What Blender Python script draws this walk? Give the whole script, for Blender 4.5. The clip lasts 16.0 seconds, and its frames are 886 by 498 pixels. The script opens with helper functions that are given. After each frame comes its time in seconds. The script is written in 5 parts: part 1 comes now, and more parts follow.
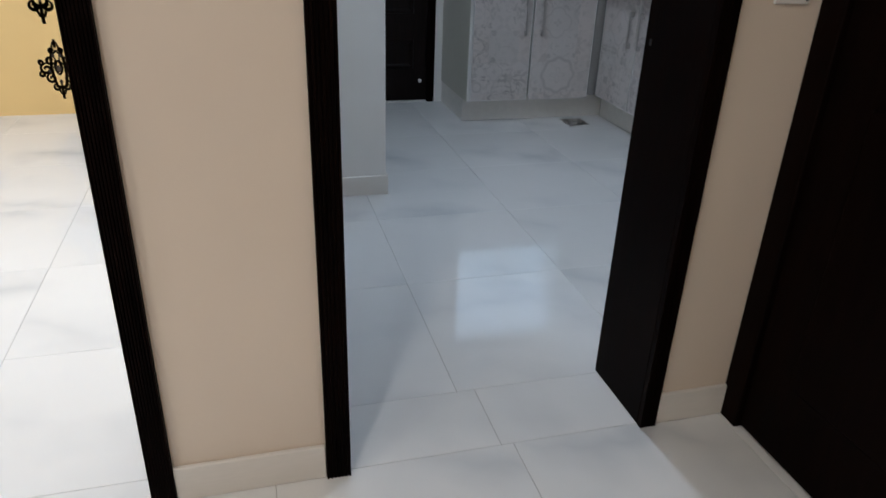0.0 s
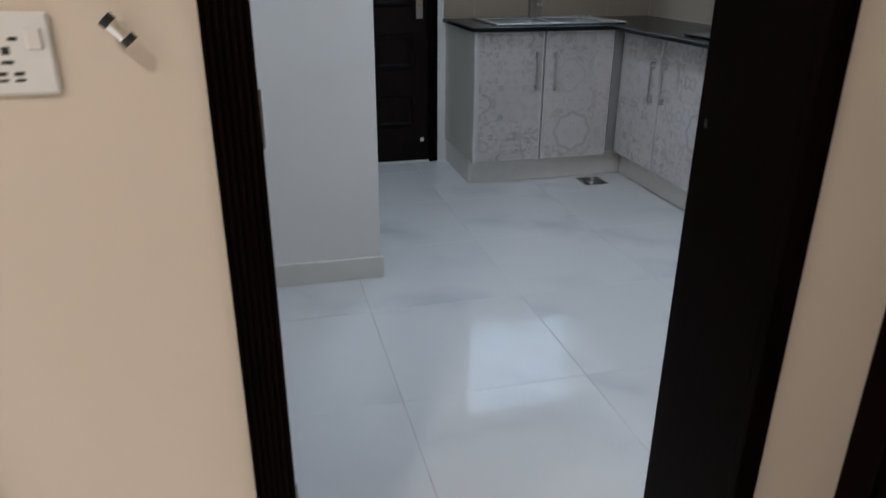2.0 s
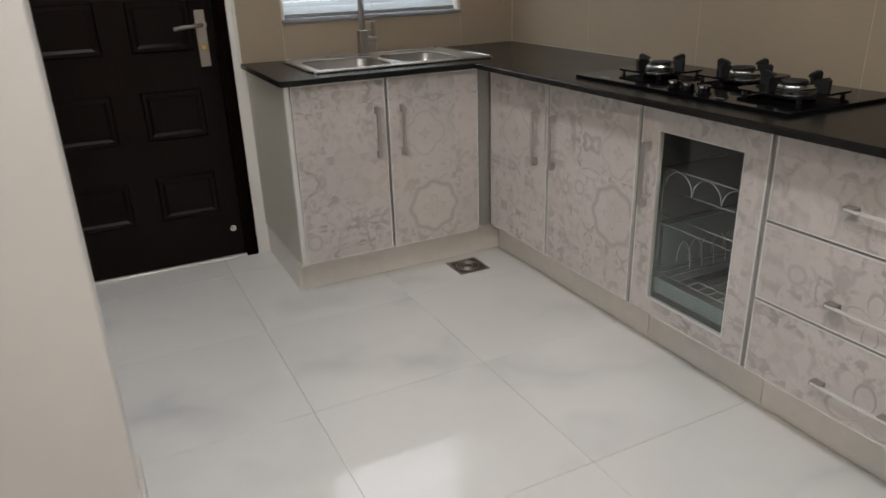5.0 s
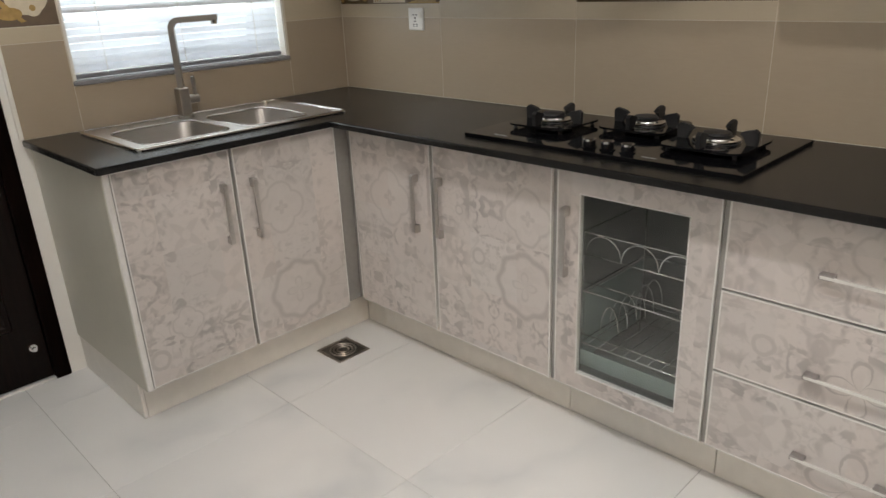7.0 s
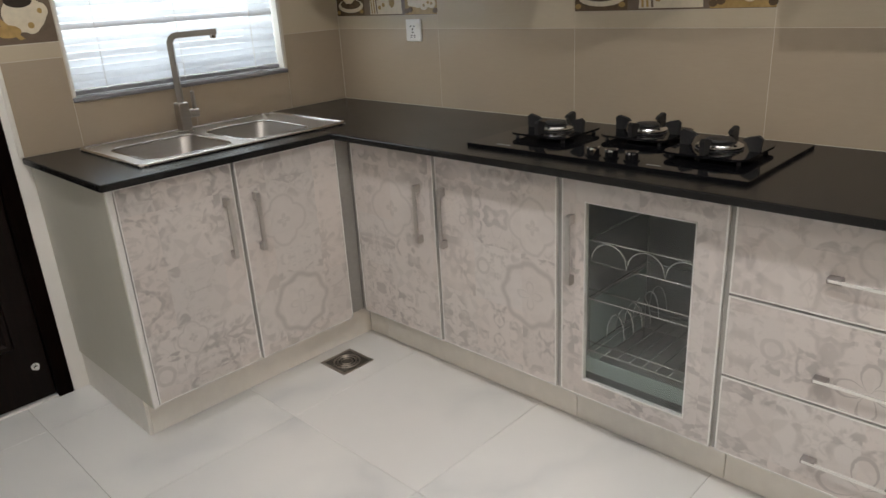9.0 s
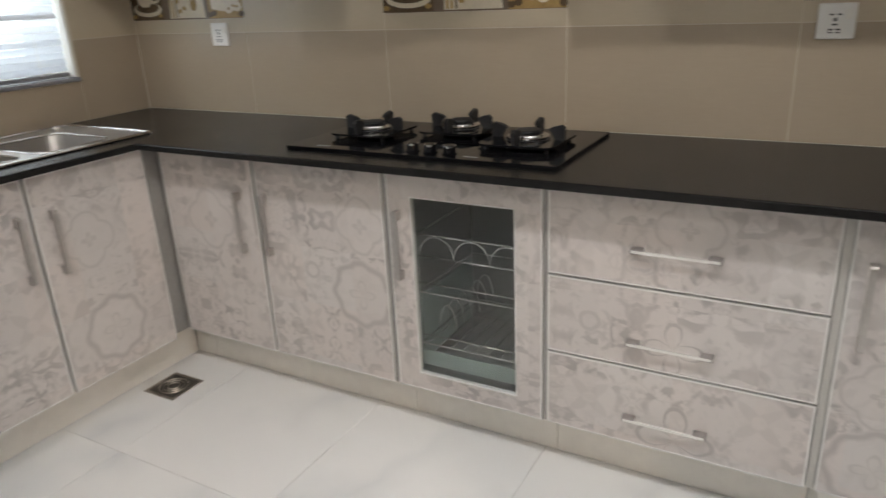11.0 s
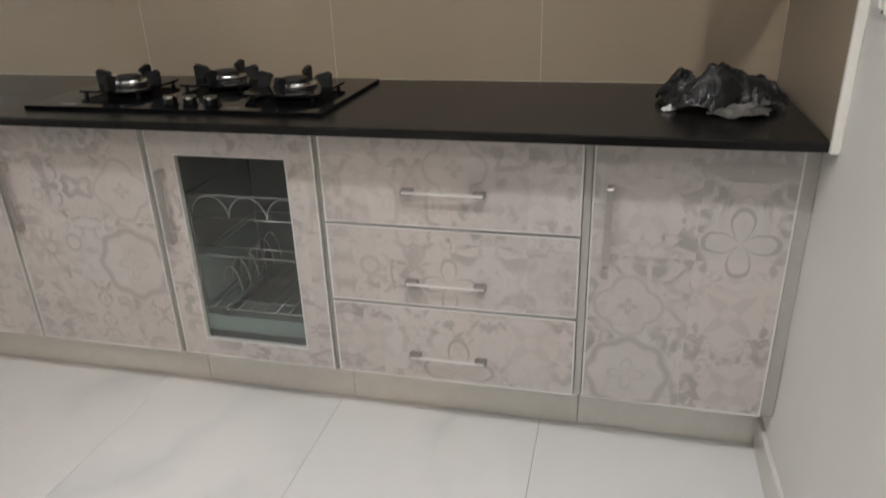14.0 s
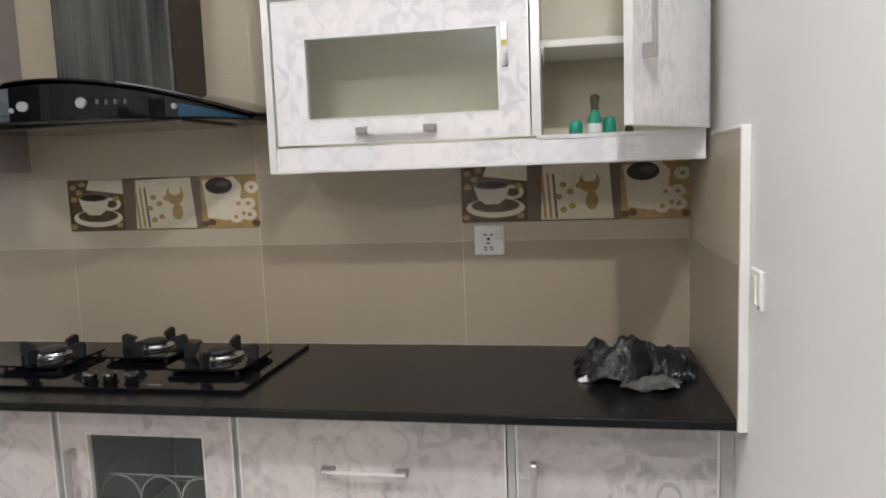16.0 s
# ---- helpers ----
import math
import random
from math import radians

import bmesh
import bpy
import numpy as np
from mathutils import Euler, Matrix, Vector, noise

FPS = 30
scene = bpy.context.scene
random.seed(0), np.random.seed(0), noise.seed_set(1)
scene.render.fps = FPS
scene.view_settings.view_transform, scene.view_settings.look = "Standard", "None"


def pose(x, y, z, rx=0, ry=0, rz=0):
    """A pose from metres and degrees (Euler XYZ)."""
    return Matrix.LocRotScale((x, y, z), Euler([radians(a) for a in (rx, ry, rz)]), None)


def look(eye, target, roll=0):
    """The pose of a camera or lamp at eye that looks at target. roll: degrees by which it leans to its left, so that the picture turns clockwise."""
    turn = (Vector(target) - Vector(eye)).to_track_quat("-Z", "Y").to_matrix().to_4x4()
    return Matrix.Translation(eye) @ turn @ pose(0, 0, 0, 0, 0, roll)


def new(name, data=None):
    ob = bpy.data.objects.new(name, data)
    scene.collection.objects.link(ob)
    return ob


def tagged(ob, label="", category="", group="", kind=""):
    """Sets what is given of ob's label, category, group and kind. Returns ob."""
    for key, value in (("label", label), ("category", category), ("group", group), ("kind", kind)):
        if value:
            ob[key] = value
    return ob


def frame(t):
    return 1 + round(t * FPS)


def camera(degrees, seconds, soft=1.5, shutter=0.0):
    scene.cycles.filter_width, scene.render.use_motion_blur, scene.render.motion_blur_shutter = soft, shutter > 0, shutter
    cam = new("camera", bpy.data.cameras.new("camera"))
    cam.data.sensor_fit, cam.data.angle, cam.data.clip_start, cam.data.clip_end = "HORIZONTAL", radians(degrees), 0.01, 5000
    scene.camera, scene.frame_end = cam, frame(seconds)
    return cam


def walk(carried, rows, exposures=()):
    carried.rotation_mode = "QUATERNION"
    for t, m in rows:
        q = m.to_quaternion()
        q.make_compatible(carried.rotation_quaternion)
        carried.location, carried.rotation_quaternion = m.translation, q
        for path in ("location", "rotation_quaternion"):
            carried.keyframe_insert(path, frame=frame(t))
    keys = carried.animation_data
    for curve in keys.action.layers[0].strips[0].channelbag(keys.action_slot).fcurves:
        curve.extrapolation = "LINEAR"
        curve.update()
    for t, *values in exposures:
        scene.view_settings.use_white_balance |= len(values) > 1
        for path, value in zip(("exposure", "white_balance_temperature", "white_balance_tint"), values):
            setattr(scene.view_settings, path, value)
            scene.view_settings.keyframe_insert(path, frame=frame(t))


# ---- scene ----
cam = camera(64.2, 16.0, soft=1.5, shutter=0.5)
PATH = [
    (0, (0.579, 2.647, 1.228), (1.074, 4.379, 0.36), 2.1),
    (0.5, (0.596, 2.702, 1.22), (1.049, 4.462, 0.383), 1.6),
    (1, (0.625, 2.766, 1.206), (1.057, 4.543, 0.394), 0.3),
    (1.5, (0.687, 2.885, 1.214), (1.131, 4.668, 0.425), -0.5),
    (2, (0.739, 3.086, 1.232), (1.207, 4.873, 0.467), 0.3),
    (2.5, (0.772, 3.324, 1.306), (1.371, 5.087, 0.577), 1.9),
    (3, (0.807, 3.486, 1.267), (1.519, 5.219, 0.567), 1.6),
    (3.5, (0.929, 3.707, 1.253), (1.655, 5.436, 0.556), 0.4),
    (6, (1.294, 4.469, 1.279), (2.25, 6.05, 0.512), -3.5),
    (6.5, (1.263, 4.615, 1.316), (2.424, 6.096, 0.639), -2.6),
    (7, (1.206, 4.758, 1.339), (2.513, 6.09, 0.621), -2.5),
    (7.5, (1.217, 4.78, 1.345), (2.515, 6.122, 0.627), -2.4),
    (8, (1.2, 4.788, 1.35), (2.506, 6.131, 0.648), -2.9),
    (10.5, (1.17, 4.781, 1.33), (2.677, 5.899, 0.636), -3.2),
    (11, (1.166, 4.782, 1.316), (2.791, 5.719, 0.623), -2.8),
    (11.5, (1.197, 4.766, 1.302), (2.917, 5.491, 0.584), -2.6),
    (12, (1.196, 4.763, 1.32), (2.956, 5.261, 0.511), -2.1),
    (12.5, (1.206, 4.737, 1.299), (2.968, 5.145, 0.444), -1.8),
    (13, (1.218, 4.702, 1.295), (2.955, 5.111, 0.392), -1.9),
    (13.5, (1.206, 4.694, 1.285), (2.939, 5.133, 0.388), -1.8),
    (14, (1.194, 4.683, 1.27), (2.968, 5.135, 0.465), -1.9),
    (14.5, (1.209, 4.678, 1.293), (3.069, 5.09, 0.686), -1.5),
    (15, (1.23, 4.648, 1.351), (3.144, 5.022, 0.913), -1.5),
    (15.5, (1.234, 4.626, 1.366), (3.181, 4.959, 1.051), -1.8),
    (16, (1.236, 4.598, 1.405), (3.192, 4.951, 1.177), -2.1),
]
EXPOSURES = [(0.0, -0.48, 5450, 6), (0.5, -0.53, 5400, 7), (1.0, -0.50, 5400, 7), (1.5, -0.40, 5450, 6), (2.0, -0.30, 5550, 7), (2.5, 0.0, 5950, 8), (3.0, 0.18, 6050, 8), (3.5, 0.27, 6450, 10), (6.0, 0.34, 7250, 12), (6.5, 0.48, 7400, 12), (7.0, 0.66, 7300, 12), (8.0, 0.62, 7200, 12),
             (10.5, 0.64, 7150, 12), (12.0, 0.90, 6750, 11), (13.0, 0.80, 6700, 11), (13.5, 0.68, 6850, 11), (14.0, 0.56, 7050, 12), (14.5, 0.72, 7250, 12), (15.0, 0.94, 7200, 12), (15.5, 1.02, 6950, 12), (16.0, 0.95, 6700, 12)]
walk(cam, [(t, look(eye, target, roll)) for t, eye, target, roll in PATH], EXPOSURES)

# ---- world, lights ----
world = bpy.data.worlds.new("world")
scene.world = world
world.use_nodes = True
wn = world.node_tree
sky = wn.nodes.new("ShaderNodeTexSky")
sky.sky_type, sky.sun_disc = "NISHITA", False
sky.sun_elevation, sky.sun_rotation = radians(38), radians(200)
wn.nodes["Background"].inputs["Strength"].default_value = 0.12
wn.links.new(sky.outputs[0], wn.nodes["Background"].inputs["Color"])


def sun_lamp():
    d = bpy.data.lights.new("sun", "SUN")
    d.energy, d.angle, d.color = 2.5, radians(0.6), (1.0, 0.95, 0.88)
    new("sun", d).matrix_world = look((0, -20, 16), (0, 0, 0))


def area_lamp(name, at, target, size, watts, colour, size_y=0.0, spread=180):
    d = bpy.data.lights.new(name, "AREA")
    d.energy, d.color, d.size, d.spread = watts, colour, size, radians(spread)
    d.shape = "RECTANGLE" if size_y else "DISK"
    if size_y:
        d.size_y = size_y
    ob = new(name, d)
    ob.matrix_world = look(at, target)
    return ob


sun_lamp()
CEIL = 2.85
# first spot worked out from the wall shadows; second added as unseen fill
KITCHEN_LIGHTS = [(1.47, 4.52), (1.34, 6.08)]
for (lx, ly), watts in zip(KITCHEN_LIGHTS, (13.2, 7.2)):
    area_lamp("kitchen_downlight", (lx, ly, CEIL - 0.035), (lx, ly, 0), 0.08, watts, (0.905, 0.943, 1.0))
# added fill on the west wall, no known source; softens the worktop's shadow
FILL_LIGHT = (0.515, 5.02, 2.36)
area_lamp("kitchen_wall_lamp", FILL_LIGHT, (2.75, 5.02, 1.45), 0.13, 3.2, (0.905, 0.943, 1.0))
area_lamp("window_daylight", (2.5, 7.60, 1.6), (2.5, 5.0, 1.0), 0.85, 8, (0.80, 0.90, 1.0), 1.0)
HALL_LIGHTS = [(-0.1, 2.25), (-1.6, 2.2)]
for lx, ly in HALL_LIGHTS:
    area_lamp("hall_downlight", (lx, ly, CEIL - 0.035), (lx, ly, 0), 0.16, 28.0, (1.0, 0.84, 0.68))
LOUNGE_LIGHTS = [(-0.35, 5.15), (-1.9, 5.2)]
for lx, ly in LOUNGE_LIGHTS:
    area_lamp("lounge_downlight", (lx, ly, CEIL - 0.035), (lx, ly, 0), 0.2, 36, (1.0, 0.97, 0.95))


# ---- materials ----
class Nodes:
    """A small builder for node materials."""

    def __init__(self, name):
        self.mat = bpy.data.materials.new(name)
        self.mat.use_nodes = True
        self.t = self.mat.node_tree
        self.bsdf = self.t.nodes["Principled BSDF"]

    def link(self, value, socket):
        if isinstance(value, bpy.types.NodeSocket):
            self.t.links.new(value, socket)
        else:
            socket.default_value = value

    def set(self, **kw):
        for key, value in kw.items():
            self.link(value, self.bsdf.inputs[key.replace("_", " ")])
        return self

    def math(self, op, a, b=0.0, c=0.0, clamp=False):
        n = self.t.nodes.new("ShaderNodeMath")
        n.operation, n.use_clamp = op, clamp
        for i, v in enumerate((a, b, c)):
            self.link(v, n.inputs[i])
        return n.outputs[0]

    def coords(self, kind="Object"):
        return self.t.nodes.new("ShaderNodeTexCoord").outputs[kind]

    def xyz(self, v):
        n = self.t.nodes.new("ShaderNodeSeparateXYZ")
        self.link(v, n.inputs[0])
        return n.outputs

    def vec(self, x, y, z):
        n = self.t.nodes.new("ShaderNodeCombineXYZ")
        for i, v in enumerate((x, y, z)):
            self.link(v, n.inputs[i])
        return n.outputs[0]

    def noise(self, scale, detail=4.0, rough=0.55, at=None, distort=0.0):
        n = self.t.nodes.new("ShaderNodeTexNoise")
        self.link(at if at is not None else self.coords(), n.inputs["Vector"])
        n.inputs["Scale"].default_value, n.inputs["Detail"].default_value = scale, detail
        n.inputs["Roughness"].default_value, n.inputs["Distortion"].default_value = rough, distort
        return n.outputs["Fac"]

    def white(self, v):
        n = self.t.nodes.new("ShaderNodeTexWhiteNoise")
        n.noise_dimensions = "3D"
        self.link(v, n.inputs["Vector"])
        return n.outputs["Value"]

    def random(self):
        return self.t.nodes.new("ShaderNodeObjectInfo").outputs["Random"]

    def ramp(self, fac, *stops):
        n = self.t.nodes.new("ShaderNodeValToRGB")
        self.link(fac, n.inputs[0])
        r = n.color_ramp
        while len(r.elements) < len(stops):
            r.elements.new(0.5)
        for e, (p, col) in zip(r.elements, stops):
            e.position = p
            e.color = (*col, 1.0) if len(col) == 3 else col
        return n.outputs[0]

    def mix(self, fac, a, b, mode="MIX"):
        n = self.t.nodes.new("ShaderNodeMix")
        n.data_type, n.blend_type = "RGBA", mode
        self.link(fac, n.inputs["Factor"])
        for v, s in ((a, n.inputs["A"]), (b, n.inputs["B"])):
            self.link((*v, 1.0) if isinstance(v, tuple) else v, s)
        return n.outputs["Result"]

    def bump(self, height, strength, distance=0.002):
        n = self.t.nodes.new("ShaderNodeBump")
        n.inputs["Strength"].default_value, n.inputs["Distance"].default_value = strength, distance
        self.link(height, n.inputs["Height"])
        self.link(n.outputs[0], self.bsdf.inputs["Normal"])
        return self


def shade(col, k):
    return tuple(min(1.0, c * k) for c in col)


def plain(name, colour, rough=0.5, metal=0.0, grain=60.0, vary=0.12, bump=0.0, **more):
    n = Nodes(name)
    f = n.noise(grain)
    g = n.noise(grain / 14)
    h = n.math("ADD", n.math("MULTIPLY", f, 0.5), n.math("MULTIPLY", g, 0.5))
    n.set(Base_Color=n.ramp(h, (0.3, shade(colour, 1 - vary)), (0.7, shade(colour, 1 + vary))), Metallic=metal)
    n.set(Roughness=n.math("MULTIPLY_ADD", f, rough * 0.3, rough * 0.85), **more)
    if bump:
        n.bump(f, bump)
    return n.mat


def painted(name, colour):
    """Rolled wall paint with faint roller texture and blotches."""
    n = Nodes(name)
    blotch = n.noise(1.3, 3)
    n.set(Base_Color=n.ramp(blotch, (0.3, shade(colour, 0.95)), (0.7, shade(colour, 1.03))), Roughness=0.55)
    return n.bump(n.noise(220, 2), 0.12, 0.001).mat


def marble_tile(name, colour=(0.87, 0.87, 0.865)):
    """Polished white porcelain with soft grey veins, turned from tile to tile."""
    n = Nodes(name)
    at = n.coords()
    x, y, z = n.xyz(at)
    r = n.math("MULTIPLY", n.random(), 37.0)
    p = n.vec(n.math("ADD", x, r), n.math("ADD", n.math("MULTIPLY", y, 1.0), r), r)
    warp = n.noise(1.8, 3, 0.55, p)
    wob = n.noise(5.0, 3, 0.55, p)
    d = n.math("ADD", n.math("MULTIPLY", x, 0.55), n.math("MULTIPLY", y, 1.25))
    d = n.math("ADD", n.math("ADD", d, n.math("MULTIPLY", warp, 1.1)), n.math("MULTIPLY", wob, 0.12))
    band = n.math("ABSOLUTE", n.math("SUBTRACT", n.math("FRACT", n.math("MULTIPLY_ADD", d, 1.5, r)), 0.5))
    vein = n.ramp(band, (0.0, (1, 1, 1)), (0.12, (0.5,) * 3), (0.34, (0, 0, 0)))
    fade = n.ramp(n.noise(2.2, 2, 0.5, p), (0.42, (0, 0, 0)), (0.68, (1, 1, 1)))
    amount = n.math("MULTIPLY", n.math("MULTIPLY", vein, fade), 0.55)
    cloud = n.ramp(n.noise(1.1, 3, 0.5, p), (0.3, shade(colour, 0.955)), (0.7, colour))
    n.set(Base_Color=n.mix(amount, cloud, (0.50, 0.53, 0.56)))
    n.set(Roughness=n.math("MULTIPLY_ADD", n.noise(9, 3), 0.07, 0.03))
    n.set(Specular_IOR_Level=0.55)
    return n.bump(n.noise(5, 2), 0.05, 0.003).mat


def wall_tile(name, colour):
    n = Nodes(name)
    x, y, z = n.xyz(n.coords())
    p = n.vec(n.math("MULTIPLY", x, 1.0), y, n.math("MULTIPLY", z, 9.0))
    streak = n.noise(26, 3, 0.5, p)
    blotch = n.noise(2.5, 3)
    mixed = n.math("ADD", n.math("MULTIPLY", streak, 0.4), n.math("MULTIPLY", blotch, 0.6))
    col = n.ramp(mixed, (0.3, shade(colour, 0.95)), (0.7, shade(colour, 1.04)))
    tone = n.math("MULTIPLY_ADD", n.random(), 0.05, 0.0)
    n.set(Base_Color=n.mix(tone, col, (0.35, 0.30, 0.24)))
    n.set(Roughness=0.3)
    return n.bump(streak, 0.04, 0.001).mat


MOTIFS = ((4.333, 0.300, 0.112, "ring"), (4.869, 0.234, 0.036, "loop"), (3.233, 0.445, 0.108, "ring"), (3.223, 0.668, 0.088, "quatrefoil"),
          (3.501, 0.641, 0.018, "loop"), (1.635, 0.622, 0.082, "flower"), (1.867, 0.442, 0.082, "quatrefoil"), (1.859, 0.250, 0.104, "ring"), (1.637, 0.440, 0.072, "cross"), (2.291, 0.205, 0.092, "flower"),
          (2.290, 0.770, 0.080, "quatrefoil"), (2.520, 0.500, 0.030, "loop"), (2.100, 0.310, 0.070, "cross"), (2.090, 0.715, 0.066, "cross"), (2.520, 0.730, 0.060, "cross"), (2.515, 0.275, 0.070, "cross"), (2.310, 0.460, 0.070, "flower"),
          (1.612, 0.235, 0.070, "cross"), (1.840, 0.690, 0.064, "cross"), (3.840, 0.620, 0.105, "quatrefoil"), (3.800, 0.360, 0.062, "cross"), (3.440, 0.330, 0.055, "cross"), (3.420, 0.500, 0.030, "loop"),
          (4.365, 0.620, 0.092, "quatrefoil"), (4.715, 0.620, 0.062, "cross"), (4.760, 0.330, 0.055, "quatrefoil"), (4.600, 0.420, 0.080, "cross"))


def patchwork(name, base, ink, size=0.192):
    """Laminate with a faded print: soft floral blots, thin scrolls and a few larger ornaments."""
    n = Nodes(name)
    x, y, z = n.xyz(n.coords())
    wob = n.math("MULTIPLY", n.math("SUBTRACT", n.noise(30, 2), 0.5), 0.012)
    u = n.math("ADD", n.math("SUBTRACT", y, x), wob)
    v = n.math("ADD", z, wob)
    iu, iv = n.math("FLOOR", n.math("DIVIDE", u, size)), n.math("FLOOR", n.math("DIVIDE", v, size))
    tone = n.white(n.vec(iu, iv, 3.7))
    fu = n.math("ABSOLUTE", n.math("SUBTRACT", u, n.math("MULTIPLY", n.math("ADD", iu, 0.5), size)))
    fv = n.math("ABSOLUTE", n.math("SUBTRACT", v, n.math("MULTIPLY", n.math("ADD", iv, 0.5), size)))
    shift = n.vec(n.math("ADD", fu, n.math("MULTIPLY", tone, 7.0)), fv, n.math("MULTIPLY", tone, 5.0))

    def line(dist, width, soft):
        return n.math("MULTIPLY", n.math("SUBTRACT", width + soft, n.math("ABSOLUTE", dist)), 1.0 / soft, clamp=True)

    blots = n.ramp(n.noise(19, 2, 0.4, shift, 1.2), (0.49, (0, 0, 0)), (0.60, (1, 1, 1)))
    small = n.ramp(n.noise(38, 2, 0.5, shift, 0.6), (0.54, (0, 0, 0)), (0.68, (1, 1, 1)))
    scroll = line(n.math("SUBTRACT", n.noise(11, 1, 0.4, shift, 0.6), 0.5), 0.006, 0.012)
    where = n.ramp(n.noise(7, 3, 0.5), (0.30, (0, 0, 0)), (0.46, (1, 1, 1)))
    soft = n.ramp(n.noise(4, 3, 0.5), (0.3, (0.25,) * 3), (0.7, (1, 1, 1)))
    motif, keep = 0.0, 1.0
    for u0, z0, size_, kind in MOTIFS:
        a = n.math("MULTIPLY", n.math("SUBTRACT", u, u0), 1.0 / size_)
        b = n.math("MULTIPLY", n.math("SUBTRACT", v, z0), 1.0 / size_)
        r = n.math("SQRT", n.math("ADD", n.math("MULTIPLY", a, a), n.math("MULTIPLY", b, b)))
        ang = n.math("ARCTAN2", b, a)
        two = n.math("ABSOLUTE", n.math("COSINE", n.math("MULTIPLY", ang, 2.0)))
        if kind == "ring":
            edge = n.math("SUBTRACT", r, n.math("MULTIPLY_ADD", n.math("COSINE", n.math("MULTIPLY", ang, 8.0)), 0.045, 0.93))
            shape = n.math("MAXIMUM", n.math("MULTIPLY", line(edge, 0.03, 0.11), 0.85), n.math("MULTIPLY", line(n.math("SUBTRACT", r, n.math("MULTIPLY", two, 0.42)), 0.02, 0.05), 0.45))
        elif kind == "quatrefoil":
            shape = n.math("MULTIPLY", n.math("MAXIMUM", line(n.math("SUBTRACT", r, n.math("MULTIPLY_ADD", two, 0.24, 0.74)), 0.02, 0.07), line(n.math("SUBTRACT", r, n.math("MULTIPLY", two, 0.2)), 0.06, 0.06)), 0.55)
        elif kind == "flower":
            shape = n.math("MULTIPLY", line(n.math("SUBTRACT", r, n.math("POWER", two, 0.85)), 0.045, 0.05), 0.95)
        elif kind == "cross":
            shape = n.math("MULTIPLY", n.math("SUBTRACT", n.math("SUBTRACT", 1.15, n.math("MULTIPLY", two, 0.75)), r), 6.0, clamp=True)
            shape = n.math("MULTIPLY", n.math("SUBTRACT", shape, line(r, 0.2, 0.1)), 0.34)
        else:
            shape = n.math("MULTIPLY", line(n.math("SUBTRACT", r, 0.8), 0.12, 0.12), 0.6)
        motif = n.math("MAXIMUM", motif, shape)
        keep = n.math("MULTIPLY", keep, n.math("MULTIPLY_ADD", n.math("MULTIPLY", n.math("SUBTRACT", r, 0.95), 6.0, clamp=True), 0.8, 0.2))
    print_ = n.math("MULTIPLY", n.math("MAXIMUM", n.math("MULTIPLY", blots, 0.72), n.math("MULTIPLY", small, 0.46)), where)
    print_ = n.math("MAXIMUM", print_, n.math("MULTIPLY", scroll, 0.24))
    print_ = n.math("MULTIPLY", print_, n.math("MULTIPLY", soft, keep))
    print_ = n.math("MAXIMUM", print_, n.math("MULTIPLY", motif, n.math("MULTIPLY_ADD", soft, 0.26, 0.36)))
    ground = n.mix(n.math("MULTIPLY", tone, 0.16), base, ink)
    ground = n.mix(n.math("MULTIPLY", n.noise(9, 4, 0.6), 0.16), ground, ink)
    hue = n.white(n.vec(iv, iu, 9.1))
    ground = n.mix(n.math("MULTIPLY", hue, 0.45), ground, (base[0] * 1.0, base[1] * 0.93, base[2] * 0.90))
    n.set(Base_Color=n.mix(print_, ground, ink), Roughness=n.math("MULTIPLY_ADD", soft, 0.06, 0.32))
    return n.bump(n.noise(150, 2), 0.04, 0.001).mat


def dark_wood(name, colour=(0.0036, 0.0015, 0.0010), rough=0.44, gloss=0.03):
    n = Nodes(name)
    x, y, z = n.xyz(n.coords())
    p = n.vec(n.math("MULTIPLY", x, 14.0), n.math("MULTIPLY", y, 14.0), z)
    grain = n.noise(5, 5, 0.6, p, 0.6)
    n.set(Base_Color=n.ramp(grain, (0.35, shade(colour, 0.6)), (0.62, shade(colour, 1.5)), (0.8, shade(colour, 2.4))))
    n.set(Roughness=n.math("MULTIPLY_ADD", grain, 0.15, rough), Specular_IOR_Level=gloss)
    return n.bump(grain, 0.12, 0.001).mat


def glass(name, tint=(0.9, 0.97, 0.94), rough=0.0):
    n = Nodes(name)
    return n.set(Base_Color=(*tint, 1.0), Roughness=rough, Transmission_Weight=1.0, IOR=1.45).mat


def translucent_slat(name):
    """Thin white blind slats that let some daylight through."""
    n = Nodes(name)
    dust = n.noise(30, 3)
    n.set(Base_Color=n.ramp(dust, (0.3, (0.74, 0.76, 0.78)), (0.7, (0.82, 0.83, 0.84))), Roughness=0.45)
    tr = n.t.nodes.new("ShaderNodeBsdfTranslucent")
    tr.inputs["Color"].default_value = (0.78, 0.82, 0.88, 1.0)
    mix = n.t.nodes.new("ShaderNodeMixShader")
    mix.inputs[0].default_value = 0.38
    n.t.links.new(n.bsdf.outputs[0], mix.inputs[1])
    n.t.links.new(tr.outputs[0], mix.inputs[2])
    n.t.links.new(mix.outputs[0], n.t.nodes["Material Output"].inputs["Surface"])
    return n.mat


